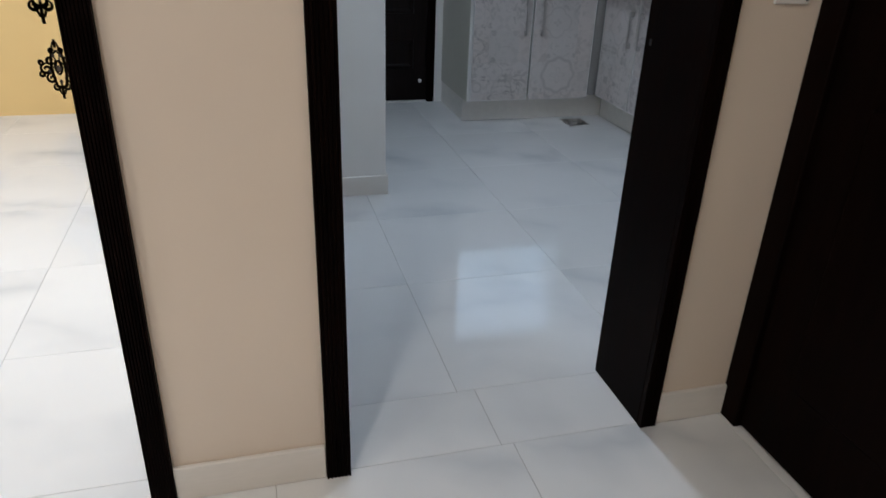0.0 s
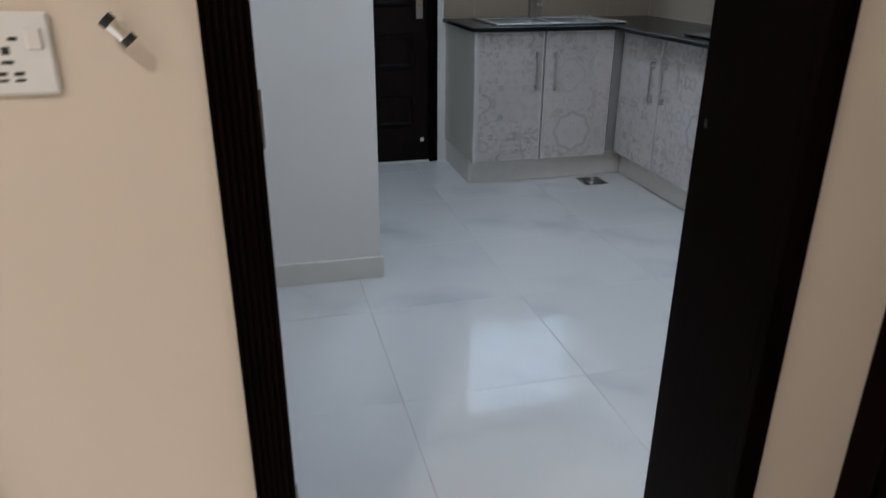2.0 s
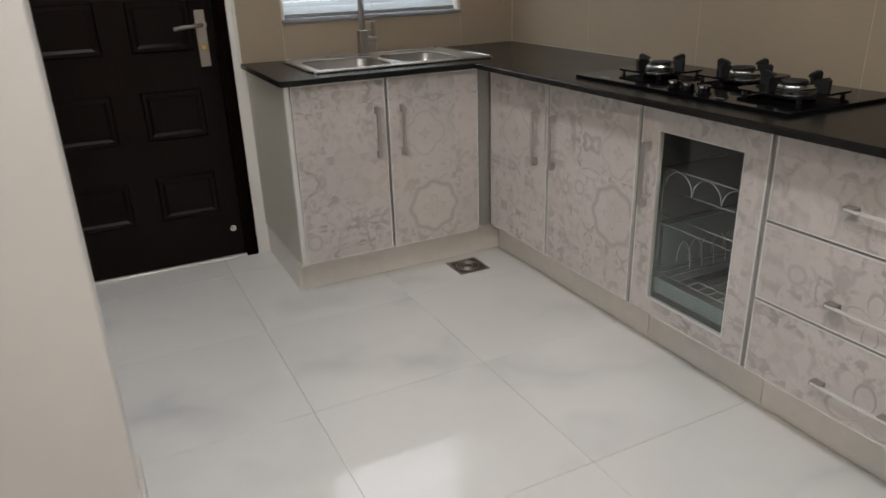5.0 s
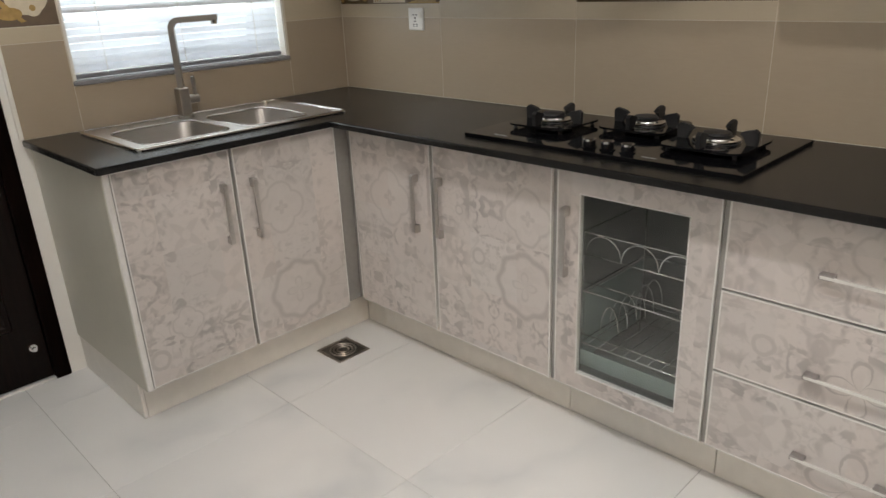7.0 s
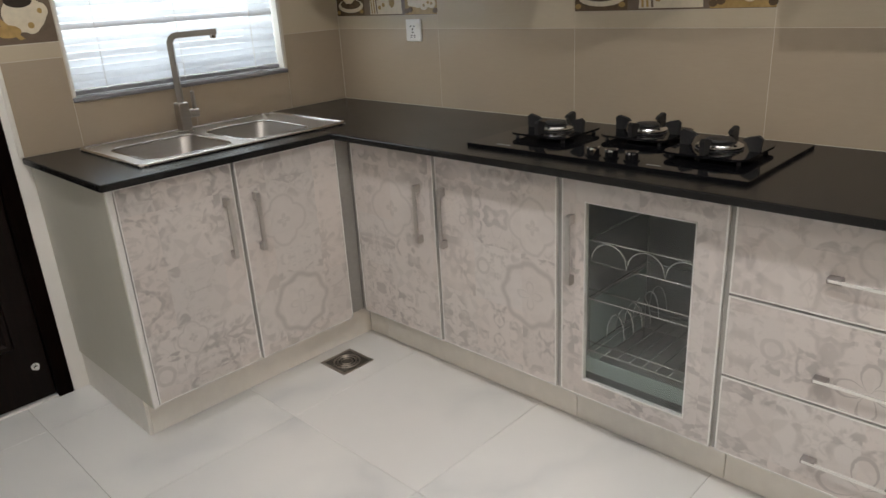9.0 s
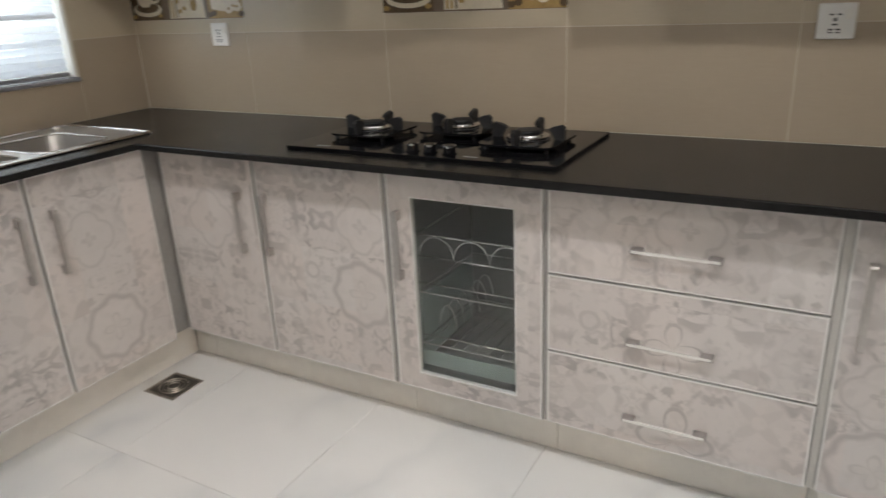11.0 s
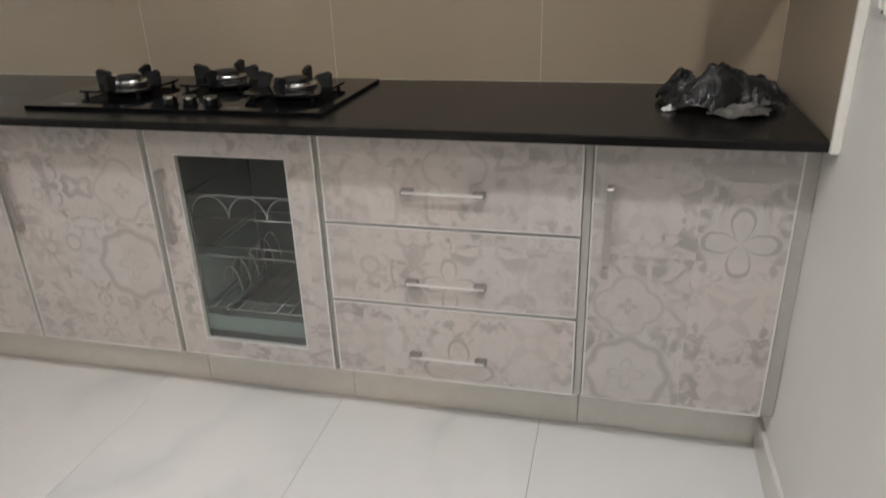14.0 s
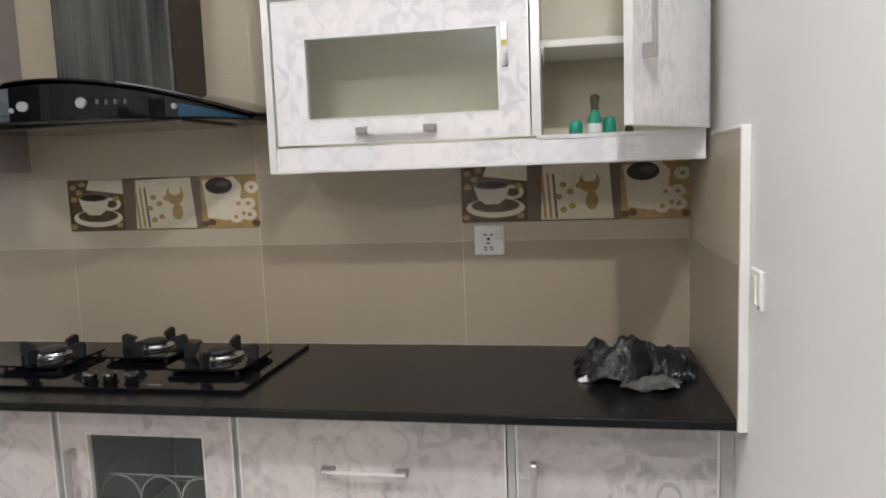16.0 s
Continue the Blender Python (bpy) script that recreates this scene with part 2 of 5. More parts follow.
def brushed(name, colour, rough=0.25):
    n = Nodes(name)
    x, y, z = n.xyz(n.coords())
    p = n.vec(n.math("MULTIPLY", x, 3.0), n.math("MULTIPLY", y, 60.0), n.math("MULTIPLY", z, 60.0))
    g = n.noise(8, 3, 0.6, p)
    n.set(Base_Color=n.ramp(g, (0.3, shade(colour, 0.88)), (0.7, colour)), Metallic=1.0)
    n.set(Roughness=n.math("MULTIPLY_ADD", g, 0.16, rough - 0.06))
    return n.mat


def upright_brushed(name, colour):
    """Dark polished steel drawn upright; wide soft streaks in its colour stand for reflections."""
    n = Nodes(name)
    x, y, z = n.xyz(n.coords())
    fine = n.noise(9, 3, 0.6, n.vec(n.math("MULTIPLY", x, 30.0), n.math("MULTIPLY", y, 30.0), n.math("MULTIPLY", z, 0.5)))
    # soft upright reflections, painted as light and dark bands of base colour
    mirror_bands = n.noise(3.5, 2, 0.5, n.vec(n.math("MULTIPLY", x, 5.0), n.math("MULTIPLY", y, 5.0), n.math("MULTIPLY", z, 0.25)))
    n.set(Base_Color=n.ramp(mirror_bands, (0.36, shade(colour, 0.12)), (0.62, colour)), Metallic=0.9)
    n.set(Roughness=n.math("MULTIPLY_ADD", fine, 0.18, 0.16))
    return n.bump(mirror_bands, 0.25, 0.01).mat


def granite(name):
    n = Nodes(name)
    f = n.noise(420, 2, 0.7)
    g = n.noise(7, 3)
    col = n.ramp(f, (0.40, (0.008, 0.008, 0.008)), (0.62, (0.013, 0.012, 0.012)), (0.80, (0.045, 0.044, 0.043)))
    n.set(Base_Color=n.mix(n.math("MULTIPLY", g, 0.1), col, (0.022, 0.021, 0.021)))
    n.set(Roughness=n.math("MULTIPLY_ADD", g, 0.10, 0.19), Specular_IOR_Level=0.26)
    return n.mat


def glowing(name, colour, strength):
    n = Nodes(name)
    return n.set(Base_Color=(0.9, 0.9, 0.9, 1), Emission_Color=(*colour, 1.0), Emission_Strength=strength).mat


M_FLOOR = marble_tile("porcelain_floor_tile")
M_GROUT = plain("floor_grout", (0.44, 0.425, 0.40), 0.8, 0, 200, 0.2, 0.2)
M_CREAM = painted("cream_wall_paint", (0.74, 0.64, 0.53))
M_WHITE = painted("white_wall_paint", (0.87, 0.855, 0.82))
M_YELLOW = painted("yellow_wall_paint", (0.80, 0.57, 0.24))
M_CEIL = painted("ceiling_paint", (0.82, 0.81, 0.79))
M_SKIRT = wall_tile("skirting_tile", (0.78, 0.75, 0.70))
M_TILE = wall_tile("beige_wall_tile", (0.385, 0.312, 0.232))
M_TILE_LIGHT = wall_tile("cream_wall_tile", (0.51, 0.435, 0.325))
M_WGROUT = plain("wall_grout", (0.64, 0.59, 0.50), 0.8, 0, 200, 0.1)
M_TRIM = plain("white_plastic_trim", (0.80, 0.78, 0.73), 0.35, 0, 40, 0.04)
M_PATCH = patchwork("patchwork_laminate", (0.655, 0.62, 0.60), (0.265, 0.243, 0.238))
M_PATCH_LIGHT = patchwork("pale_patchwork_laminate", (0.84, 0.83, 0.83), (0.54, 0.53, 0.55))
M_CARCASS = plain("pale_cabinet_board", (0.63, 0.61, 0.535), 0.4, 0, 30, 0.04)
M_INSIDE = plain("cream_cabinet_lining", (0.68, 0.64, 0.52), 0.5, 0, 20, 0.05)
M_ALU = plain("satin_aluminium", (0.78, 0.77, 0.75), 0.34, 0.35, 90, 0.06)
M_HANDLE = plain("grey_handle_metal", (0.50, 0.48, 0.46), 0.30, 0.85, 90, 0.10)
# handle metal with the feet's shadow put into the colour
M_FOOT = plain("shaded_handle_foot", (0.30, 0.275, 0.265), 0.40, 0.3, 60, 0.1)
M_GAP = plain("grey_aluminium_channel", (0.36, 0.35, 0.335), 0.45, 0.5, 50, 0.1)
M_STRIP = plain("pale_aluminium_strip", (0.52, 0.505, 0.48), 0.40, 0.25, 50, 0.08)
M_TOEKICK = plain("beige_tile_toe_kick", (0.84, 0.81, 0.76), 0.35, 0, 24, 0.06)
M_BURNER = plain("polished_burner_ring", (0.62, 0.62, 0.63), 0.20, 1.0, 60, 0.05)
M_BUTTON = plain("grey_touch_button", (0.30, 0.30, 0.29), 0.3, 0, 30, 0.05)
M_FILTER = plain("polished_filter_steel", (0.42, 0.40, 0.38), 0.16, 1.0, 30, 0.08)
M_STEEL = brushed("stainless_steel", (0.54, 0.51, 0.48), 0.30)
M_BOWL = brushed("dull_bowl_steel", (0.40, 0.375, 0.35), 0.40)
M_RIM = plain("polished_rim_steel", (0.66, 0.63, 0.60), 0.16, 1.0, 40, 0.06)
M_NICKEL = brushed("satin_nickel", (0.40, 0.37, 0.34), 0.32)
M_CHROME = plain("chrome", (0.80, 0.80, 0.80), 0.08, 1.0, 20, 0.03)
M_BRASS = plain("brass", (0.70, 0.48, 0.14), 0.22, 1.0, 30, 0.08)
M_CHIMNEY = upright_brushed("dark_steel_painted_reflections", (0.16, 0.165, 0.16))
M_STONE = granite("black_granite")
M_BLACKGLASS = plain("black_glass", (0.005, 0.005, 0.006), 0.05, 0, 8, 0.2, Specular_IOR_Level=0.24)
M_IRON = plain("black_cast_iron", (0.018, 0.018, 0.019), 0.5, 0.3, 160, 0.25, 0.2)
M_BLACKPLASTIC = plain("black_plastic", (0.02, 0.02, 0.02), 0.4, 0, 50, 0.2)
M_BAG = plain("black_polythene", (0.010, 0.0105, 0.012), 0.26, 0, 40, 0.3)
M_WOOD = dark_wood("dark_stained_wood")
M_DOORWOOD = dark_wood("varnished_dark_door_wood", (0.0048, 0.0022, 0.0016), 0.26, 0.14)
M_GLASS = glass("clear_glass", (0.93, 0.98, 0.96))
M_SMOKE = glass("smoked_green_glass", (0.86, 0.895, 0.88))
M_FROST = glass("frosted_glass", (0.86, 0.90, 0.86), 0.16)
M_GREENGLASS = plain("green_glass_edge", (0.24, 0.285, 0.275), 0.12, 0, 30, 0.1)
M_SLAT = translucent_slat("white_blind_slat")
M_SILL = plain("grey_marble_sill", (0.24, 0.24, 0.26), 0.25, 0, 30, 0.15)
M_SOCKET = plain("white_socket_plastic", (0.80, 0.79, 0.76), 0.3, 0, 30, 0.03)
M_DARK = plain("socket_slot", (0.02, 0.02, 0.02), 0.6)
M_GREEN = plain("green_plastic", (0.015, 0.30, 0.20), 0.35, 0, 40, 0.15)
M_BROWN = plain("brown_bottle_plastic", (0.08, 0.06, 0.03), 0.3, 0, 40, 0.2)
M_FILM = plain("blue_protective_film", (0.03, 0.12, 0.22), 0.25, 0, 30, 0.2)
M_GLOW = glowing("lamp_diffuser", (1.0, 0.95, 0.88), 6.0)
M_CUPWHITE = plain("glazed_print_cream", (0.70, 0.62, 0.48), 0.25, 0, 60, 0.12)
M_CUPBROWN = plain("glazed_print_brown", (0.10, 0.066, 0.035), 0.25, 0, 40, 0.5)
M_CUPTAN = plain("glazed_print_tan", (0.40, 0.26, 0.10), 0.25, 0, 50, 0.35)
M_COFFEE = plain("glazed_print_coffee", (0.035, 0.025, 0.020), 0.25, 0, 60, 0.3)
M_TAUPE = plain("glazed_print_taupe", (0.17, 0.125, 0.09), 0.25, 0, 40, 0.15)
M_DECAL = plain("dark_brown_wall_decal", (0.045, 0.03, 0.02), 0.5, 0, 60, 0.2)


# ---- mesh helpers ----
def part(name, bm, material, parent=None, label="", smooth=False):
    me = bpy.data.meshes.new(name)
    bmesh.ops.recalc_face_normals(bm, faces=bm.faces)
    bm.to_mesh(me)
    bm.free()
    me.materials.append(material)
    if smooth:
        me.polygons.foreach_set("use_smooth", [True] * len(me.polygons))
    ob = new(name, me)
    if parent is not None:
        ob.parent = parent
    if label:
        ob["label"] = label
    return ob


def thing(name, label, category, group="", kind=""):
    return tagged(new(name), label, category, group, kind)


def box(lo, hi, bevel=0.0, bm=None, seg=1):
    bm = bm or bmesh.new()
    vs = bmesh.ops.create_cube(bm, size=1.0)["verts"]
    lo, hi = Vector(lo), Vector(hi)
    for v in vs:
        v.co = Vector(((v.co.x + 0.5) * (hi.x - lo.x) + lo.x, (v.co.y + 0.5) * (hi.y - lo.y) + lo.y, (v.co.z + 0.5) * (hi.z - lo.z) + lo.z))
    if bevel:
        es = list({e for v in vs for e in v.link_edges})
        bmesh.ops.bevel(bm, geom=es, offset=bevel, segments=seg, affect="EDGES", profile=0.5)
    return bm


def boxes(*pairs, bevel=0.0):
    bm = bmesh.new()
    for lo, hi in pairs:
        box(lo, hi, bevel, bm)
    return bm


def rod(a, b, r, seg=14, bm=None, r2=None):
    bm = bm or bmesh.new()
    a, b = Vector(a), Vector(b)
    m = Matrix.Translation((a + b) / 2) @ (b - a).to_track_quat("Z", "Y").to_matrix().to_4x4()
    bmesh.ops.create_cone(bm, cap_ends=True, segments=seg, radius1=r, radius2=r if r2 is None else r2, depth=(b - a).length, matrix=m)
    return bm


def tube(points, r, seg=8, bm=None, closed=False):
    """A round wire swept along points."""
    bm = bm or bmesh.new()
    pts = [Vector(p) for p in points]
    rings = []
    for i, p in enumerate(pts):
        if closed:
            d = pts[(i + 1) % len(pts)] - pts[i - 1]
        else:
            d = pts[min(i + 1, len(pts) - 1)] - pts[max(i - 1, 0)]
        q = d.normalized().to_track_quat("Z", "Y")
        rings.append([bm.verts.new(p + q @ Vector((r * math.cos(k * math.tau / seg), r * math.sin(k * math.tau / seg), 0))) for k in range(seg)])
    n = len(rings)
    for i in range(n if closed else n - 1):
        for k in range(seg):
            a, b = rings[i], rings[(i + 1) % n]
            bm.faces.new((a[k], a[(k + 1) % seg], b[(k + 1) % seg], b[k]))
    if not closed:
        bm.faces.new(rings[0])
        bm.faces.new(rings[-1])
    return bm


def lathe(profile, at, seg=24, bm=None):
    """Turns (radius, height) pairs about the upright axis through at."""
    bm = bm or bmesh.new()
    rings = [[bm.verts.new((at[0] + r * math.cos(k * math.tau / seg), at[1] + r * math.sin(k * math.tau / seg), at[2] + h)) for k in range(seg)] for r, h in profile]
    for a, b in zip(rings, rings[1:]):
        for k in range(seg):
            bm.faces.new((a[k], a[(k + 1) % seg], b[(k + 1) % seg], b[k]))
    bm.faces.new(rings[0])
    bm.faces.new(rings[-1])
    return bm


def plate(outline, axis, at, depth, bm=None):
    """A flat piece: an outline in a wall's own plane, given depth. axis 0: outline is (y, z) at x; 1: (x, z) at y; 2: (x, y) at z."""
    bm = bm or bmesh.new()

    def put(p, d):
        return {0: (at + d, p[0], p[1]), 1: (p[0], at + d, p[1]), 2: (p[0], p[1], at + d)}[axis]

    a = [bm.verts.new(put(p, 0)) for p in outline]
    b = [bm.verts.new(put(p, depth)) for p in outline]
    bm.faces.new(a)
    bm.faces.new(b)
    for i in range(len(a)):
        j = (i + 1) % len(a)
        bm.faces.new((a[i], a[j], b[j], b[i]))
    return bm


def oval(cx, cy, rx, ry, seg=20, start=0.0, end=math.tau):
    return [(cx + rx * math.cos(start + (end - start) * k / seg), cy + ry * math.sin(start + (end - start) * k / seg)) for k in range(seg)]


def structure(name, bm, material, label, category):
    return tagged(part(name, bm, material), label, category, kind="structure")


# ---- structure: plan in metres ----
XE, YN, YS, XW = 3.26, 7.43, 4.258, 0.46      # kitchen: east, north, south and west wall faces
YH = 3.957                                    # the hall's face of the wall with the openings
XH = 1.78                                     # the hall's east wall face
DL, DR = 0.740, 1.510                         # the kitchen doorway's clear opening
DTOP = 2.05
YD = 4.205                                    # the kitchen face of the thinner wall round the doorway

structure("ceiling", boxes(((-3.3, 0.2, CEIL), (1.98, 3.957, CEIL + 0.12)), ((-3.3, 3.957, CEIL), (3.46, 7.65, CEIL + 0.12))), M_CEIL, "flat white painted ceiling over all rooms", "ceiling")

# walls
structure("wall_east", boxes(((XE, 3.957, 0), (XE + 0.2, YN + 0.22, CEIL))), M_WHITE, "plain plastered kitchen wall behind the tiles", "wall")
WX0, WX1, WZ0, WZ1 = 2.07, 2.945, 1.05, 2.08
BX0, BX1, BTOP = 0.94, 1.835, 2.08
structure("wall_north", boxes(((0.40, YN, 0), (BX0, YN + 0.22, CEIL)), ((BX0, YN, BTOP), (BX1, YN + 0.22, CEIL)), ((BX1, YN, 0), (WX0, YN + 0.22, CEIL)),
                              ((WX0, YN, 0), (WX1, YN + 0.22, WZ0)), ((WX0, YN, WZ1), (WX1, YN + 0.22, CEIL)), ((WX1, YN, 0), (XE, YN + 0.22, CEIL))),
          M_WHITE, "white kitchen wall with a window and a back door", "wall")
structure("wall_south", boxes(((1.95, YH + 0.004, 0), (XE, YS, CEIL)), ((DR + 0.03, YH + 0.004, 0), (1.95, YD, CEIL)), ((DL - 0.03, YH + 0.004, DTOP + 0.03), (DR + 0.03, YD, CEIL)), ((0.40, YH + 0.004, 0), (DL - 0.03, YD, CEIL))),
          M_WHITE, "white painted kitchen wall with a doorway to the hall", "wall")
structure("wall_hall", boxes(((0.325, YH - 0.004, 0), (DL - 0.03, YH + 0.004, CEIL)), ((DR + 0.03, YH - 0.004, 0), (XH, YH + 0.004, CEIL)), ((DL - 0.03, YH - 0.004, DTOP + 0.03), (DR + 0.03, YH + 0.004, CEIL)),
                             ((-1.6, YH - 0.004, 2.4), (0.325, YH + 0.004, CEIL)), ((-3.1, YH - 0.004, 0), (-1.6, YH + 0.004, CEIL))),
          M_CREAM, "cream painted plaster face of the hall wall", "wall")
structure("wall_core", boxes(((0.325, YH + 0.004, 0), (0.40, 4.20, CEIL)), ((-1.6, YH + 0.004, 2.4), (0.325, 4.20, CEIL)), ((-3.1, YH + 0.004, 0), (-1.6, 4.20, CEIL))),
          M_CREAM, "cream painted wall beside the wide lounge opening", "wall")
structure("wall_west", boxes(((0.33, YD, 0), (XW, YN, CEIL))), M_WHITE, "white wall between kitchen and lounge", "wall")
structure("wall_return", boxes(((XW, 5.737, 0), (1.170, 5.93, CEIL)), bevel=0.004), M_WHITE, "short white painted wall with a sharp free end", "wall")
structure("wall_hall_east", boxes(((XH, 0.3, 0), (XH + 0.2, 2.98, CEIL)), ((XH, 2.98, 2.13), (XH + 0.2, YH - 0.004, CEIL)), ((XH + 0.1, 2.98, 0), (XH + 0.2, YH - 0.004, 2.13))),
          M_CREAM, "cream hall wall that holds a dark door", "wall")
structure("wall_hall_south", boxes(((-3.3, 0.2, 0), (XH + 0.2, 0.3, CEIL))), M_CREAM, "plain cream wall closing the hall", "wall")
structure("wall_hall_west", boxes(((-3.3, 0.3, 0), (-3.1, 7.42, CEIL))), M_CREAM, "plain cream wall closing hall and lounge", "wall")
structure("wall_lounge_north", boxes(((-3.3, 7.42, 0), (0.40, 7.62, CEIL))), M_YELLOW, "warm yellow painted lounge wall with damask decals", "wall")

# skirting tiles
SK = 0.095
structure("baseboard", boxes(((0.348, YH - 0.016, 0.001), (DL - 0.057, YH - 0.004, SK)), bevel=0.002), M_SKIRT, "beige tile skirting on the hall wall", "baseboard")
structure("baseboard", boxes(((1.556, YH - 0.016, 0.001), (XH - 0.001, YH - 0.004, SK)), bevel=0.002), M_SKIRT, "beige tile skirting on the hall wall", "baseboard")
structure("baseboard", boxes(((XW, 5.727, 0.001), (1.180, 5.737, SK)), ((1.170, 5.737, 0.001), (1.180, 5.93, SK)), ((XW, 5.93, 0.001), (1.180, 5.94, SK)), bevel=0.002), M_SKIRT, "beige tile skirting round the short wall", "baseboard")
structure("baseboard", boxes(((1.95, YS, 0.001), (2.862, YS + 0.012, SK)), bevel=0.002), M_SKIRT, "beige tile skirting on the kitchen wall", "baseboard")
structure("baseboard", boxes(((XW, 5.94, 0.001), (XW + 0.01, YN, SK)), ((XW, YD, 0.001), (XW + 0.01, 5.727, SK)), bevel=0.002), M_SKIRT, "beige tile skirting on the kitchen wall", "baseboard")


def fluted(x0, x1, y0, y1, z0, z1, sides=6):
    """An upright casing with flutes run down its face (y0 is the face)."""
    w = (x1 - x0) / (sides * 2 + 1)
    bm = bmesh.new()
    outline = [(x0, y1), (x0, y0)]
    for k in range(sides):
        a = x0 + w * (2 * k + 1)
        outline += [(a, y0), (a + w * 0.3, y0 + 0.004), (a + w * 0.7, y0 + 0.004), (a + w, y0)]
    outline += [(x1, y0), (x1, y1)]
    lo = [bm.verts.new((x, y, z0)) for x, y in outline]
    hi = [bm.verts.new((x, y, z1)) for x, y in outline]
    bm.faces.new(lo)
    bm.faces.new(hi)
    for i in range(len(lo)):
        j = (i + 1) % len(lo)
        bm.faces.new((lo[i], lo[j], hi[j], hi[i]))
    return bm


frame_1 = thing("door_frame", "dark-stained fluted wooden frame of the kitchen doorway", "door frame", kind="structure")
part("casing", fluted(DL - 0.056, DL, YH - 0.022, YH - 0.0045, 0, DTOP), M_WOOD, frame_1)
part("casing", fluted(DR, DR + 0.045, YH - 0.022, YH - 0.0045, 0, DTOP), M_WOOD, frame_1)
part("head", box((DL - 0.056, YH - 0.022, DTOP), (DR + 0.045, YH - 0.0045, DTOP + 0.06), 0.003), M_WOOD, frame_1)
part("jamb", boxes(((DL - 0.028, YH - 0.004, 0), (DL, YD, DTOP)), bevel=0.002), M_WOOD, frame_1)
jr = part("jamb", boxes(((DR, YH - 0.004, 0), (DR + 0.028, YD, DTOP)), bevel=0.002), M_WOOD, frame_1)
part("strike_plate", boxes(((DR - 0.0025, 4.174, 0.952), (DR - 0.0005, 4.182, 0.966)), bevel=0.0006), M_IRON, jr, "small dark metal strike plate")
part("jamb", box((DL - 0.028, YH - 0.004, DTOP), (DR + 0.028, YD, DTOP + 0.028), 0.002), M_WOOD, frame_1)

part("casing", box((DR + 0.006, YD + 0.0005, 0), (DR + 0.07, YD + 0.012, DTOP), 0.003), M_WOOD, frame_1)
frame_2 = thing("door_frame", "dark fluted casing round the wide lounge opening", "door frame", kind="structure")
part("casing", fluted(0.296, 0.347, YH - 0.022, YH - 0.0045, 0, 2.4, 8), M_WOOD, frame_2)
part("casing", fluted(-1.628, -1.57, YH - 0.022, YH - 0.0045, 0, 2.4, 8), M_WOOD, frame_2)
part("head", box((-1.628, YH - 0.022, 2.4), (0.347, YH - 0.0045, 2.46), 0.003), M_WOOD, frame_2)
part("jamb", box((0.296, YH - 0.004, 0), (0.324, 4.20, 2.4), 0.002), M_WOOD, frame_2)


def lever_lock(parent, at, out, along, brass=False, bits=True):
    """A long lock plate with a lever and a cylinder on a door face. out: the face's normal; along: the lever's way."""
    at, out, along = Vector(at), Vector(out), Vector(along)
    up = Vector((0, 0, 1))

    def slab(a0, a1, z0, z1, d, bev, seg=3):
        p = [at + along * a + up * z + out * o for a in (a0, a1) for z in (z0, z1) for o in (0, d)]
        lo = [min(q[i] for q in p) for i in range(3)]
        hi = [max(q[i] for q in p) for i in range(3)]
        return box(lo, hi, bev, seg=seg)

    pl = part("lock_plate", slab(-0.021, 0.021, -0.125, 0.105, 0.007, 0.003), M_NICKEL, parent, "satin nickel lock plate")
    part("rosette", rod(at + up * 0.045, at + up * 0.045 + out * 0.014, 0.024, 20), M_NICKEL, pl, smooth=False)
    lever = [at + up * 0.045 + out * d + along * a - up * s for d, a, s in ((0.01, 0, 0), (0.035, 0, 0), (0.048, 0.006, 0), (0.053, 0.02, 0), (0.054, 0.05, 0.001), (0.054, 0.085, 0.004), (0.053, 0.115, 0.009))]
    part("lever", tube(lever, 0.0085, 12), M_NICKEL, pl, smooth=True)
    cyl = part("cylinder", rod(at - up * 0.045, at - up * 0.045 + out * 0.016, 0.010, 16), M_BRASS if brass else M_NICKEL, pl)
    return pl


def key_set(at, out, side):
    at, out, side = Vector(at), Vector(out), Vector(side)
    k = thing("key_set", "steel key in the lock with a spare key hanging from it", "key")
    bm = rod(at, at + out * 0.022, 0.0028, 8)
    bow = [at + out * (0.034 + 0.012 * math.cos(a)) + Vector((0, 0, 0.011 * math.sin(a))) for a in [i * math.tau / 16 for i in range(16)]]
    tube(bow, 0.0028, 6, bm, closed=True)
    part("key", bm, M_NICKEL, k)
    ring = [at + out * 0.038 + side * 0.003 + Vector((0, 0, -0.016)) + out * (0.011 * math.cos(a)) + Vector((0, 0, 0.012 * math.sin(a))) for a in [i * math.tau / 18 for i in range(18)]]
    part("key_ring", tube(ring, 0.0012, 6, closed=True), M_CHROME, k)
    c = at + out * 0.042 + Vector((0, 0, -0.040))
    bm = tube([c + out * (0.011 * math.cos(a)) + Vector((0, 0, 0.010 * math.sin(a))) for a in [i * math.tau / 16 for i in range(16)]], 0.003, 6, closed=True)
    rod(c + Vector((0, 0, -0.010)), c + out * 0.012 + Vector((0, 0, -0.048)), 0.003, 8, bm)
    part("spare_key", bm, M_NICKEL, k)
    return k


# the kitchen door, swung open into the room against nothing, its lever towards the doorway
LEAF = thing("door_1", "dark-stained wooden kitchen door standing open with keys in its lock", "door", kind="structure")
LX1, LY0, LY1 = 0.734, 4.200, 4.945
part("leaf", box((LX1 - 0.038, LY0, 0.008), (LX1, LY1, 2.03), 0.003), M_WOOD, LEAF)
for z0, z1 in ((0.20, 0.62), (0.72, 1.14), (1.24, 1.86)):
    part("panel", box((LX1 - 0.001, LY0 + 0.14, z0), (LX1 + 0.005, LY1 - 0.19, z1), 0.004), M_WOOD, LEAF)
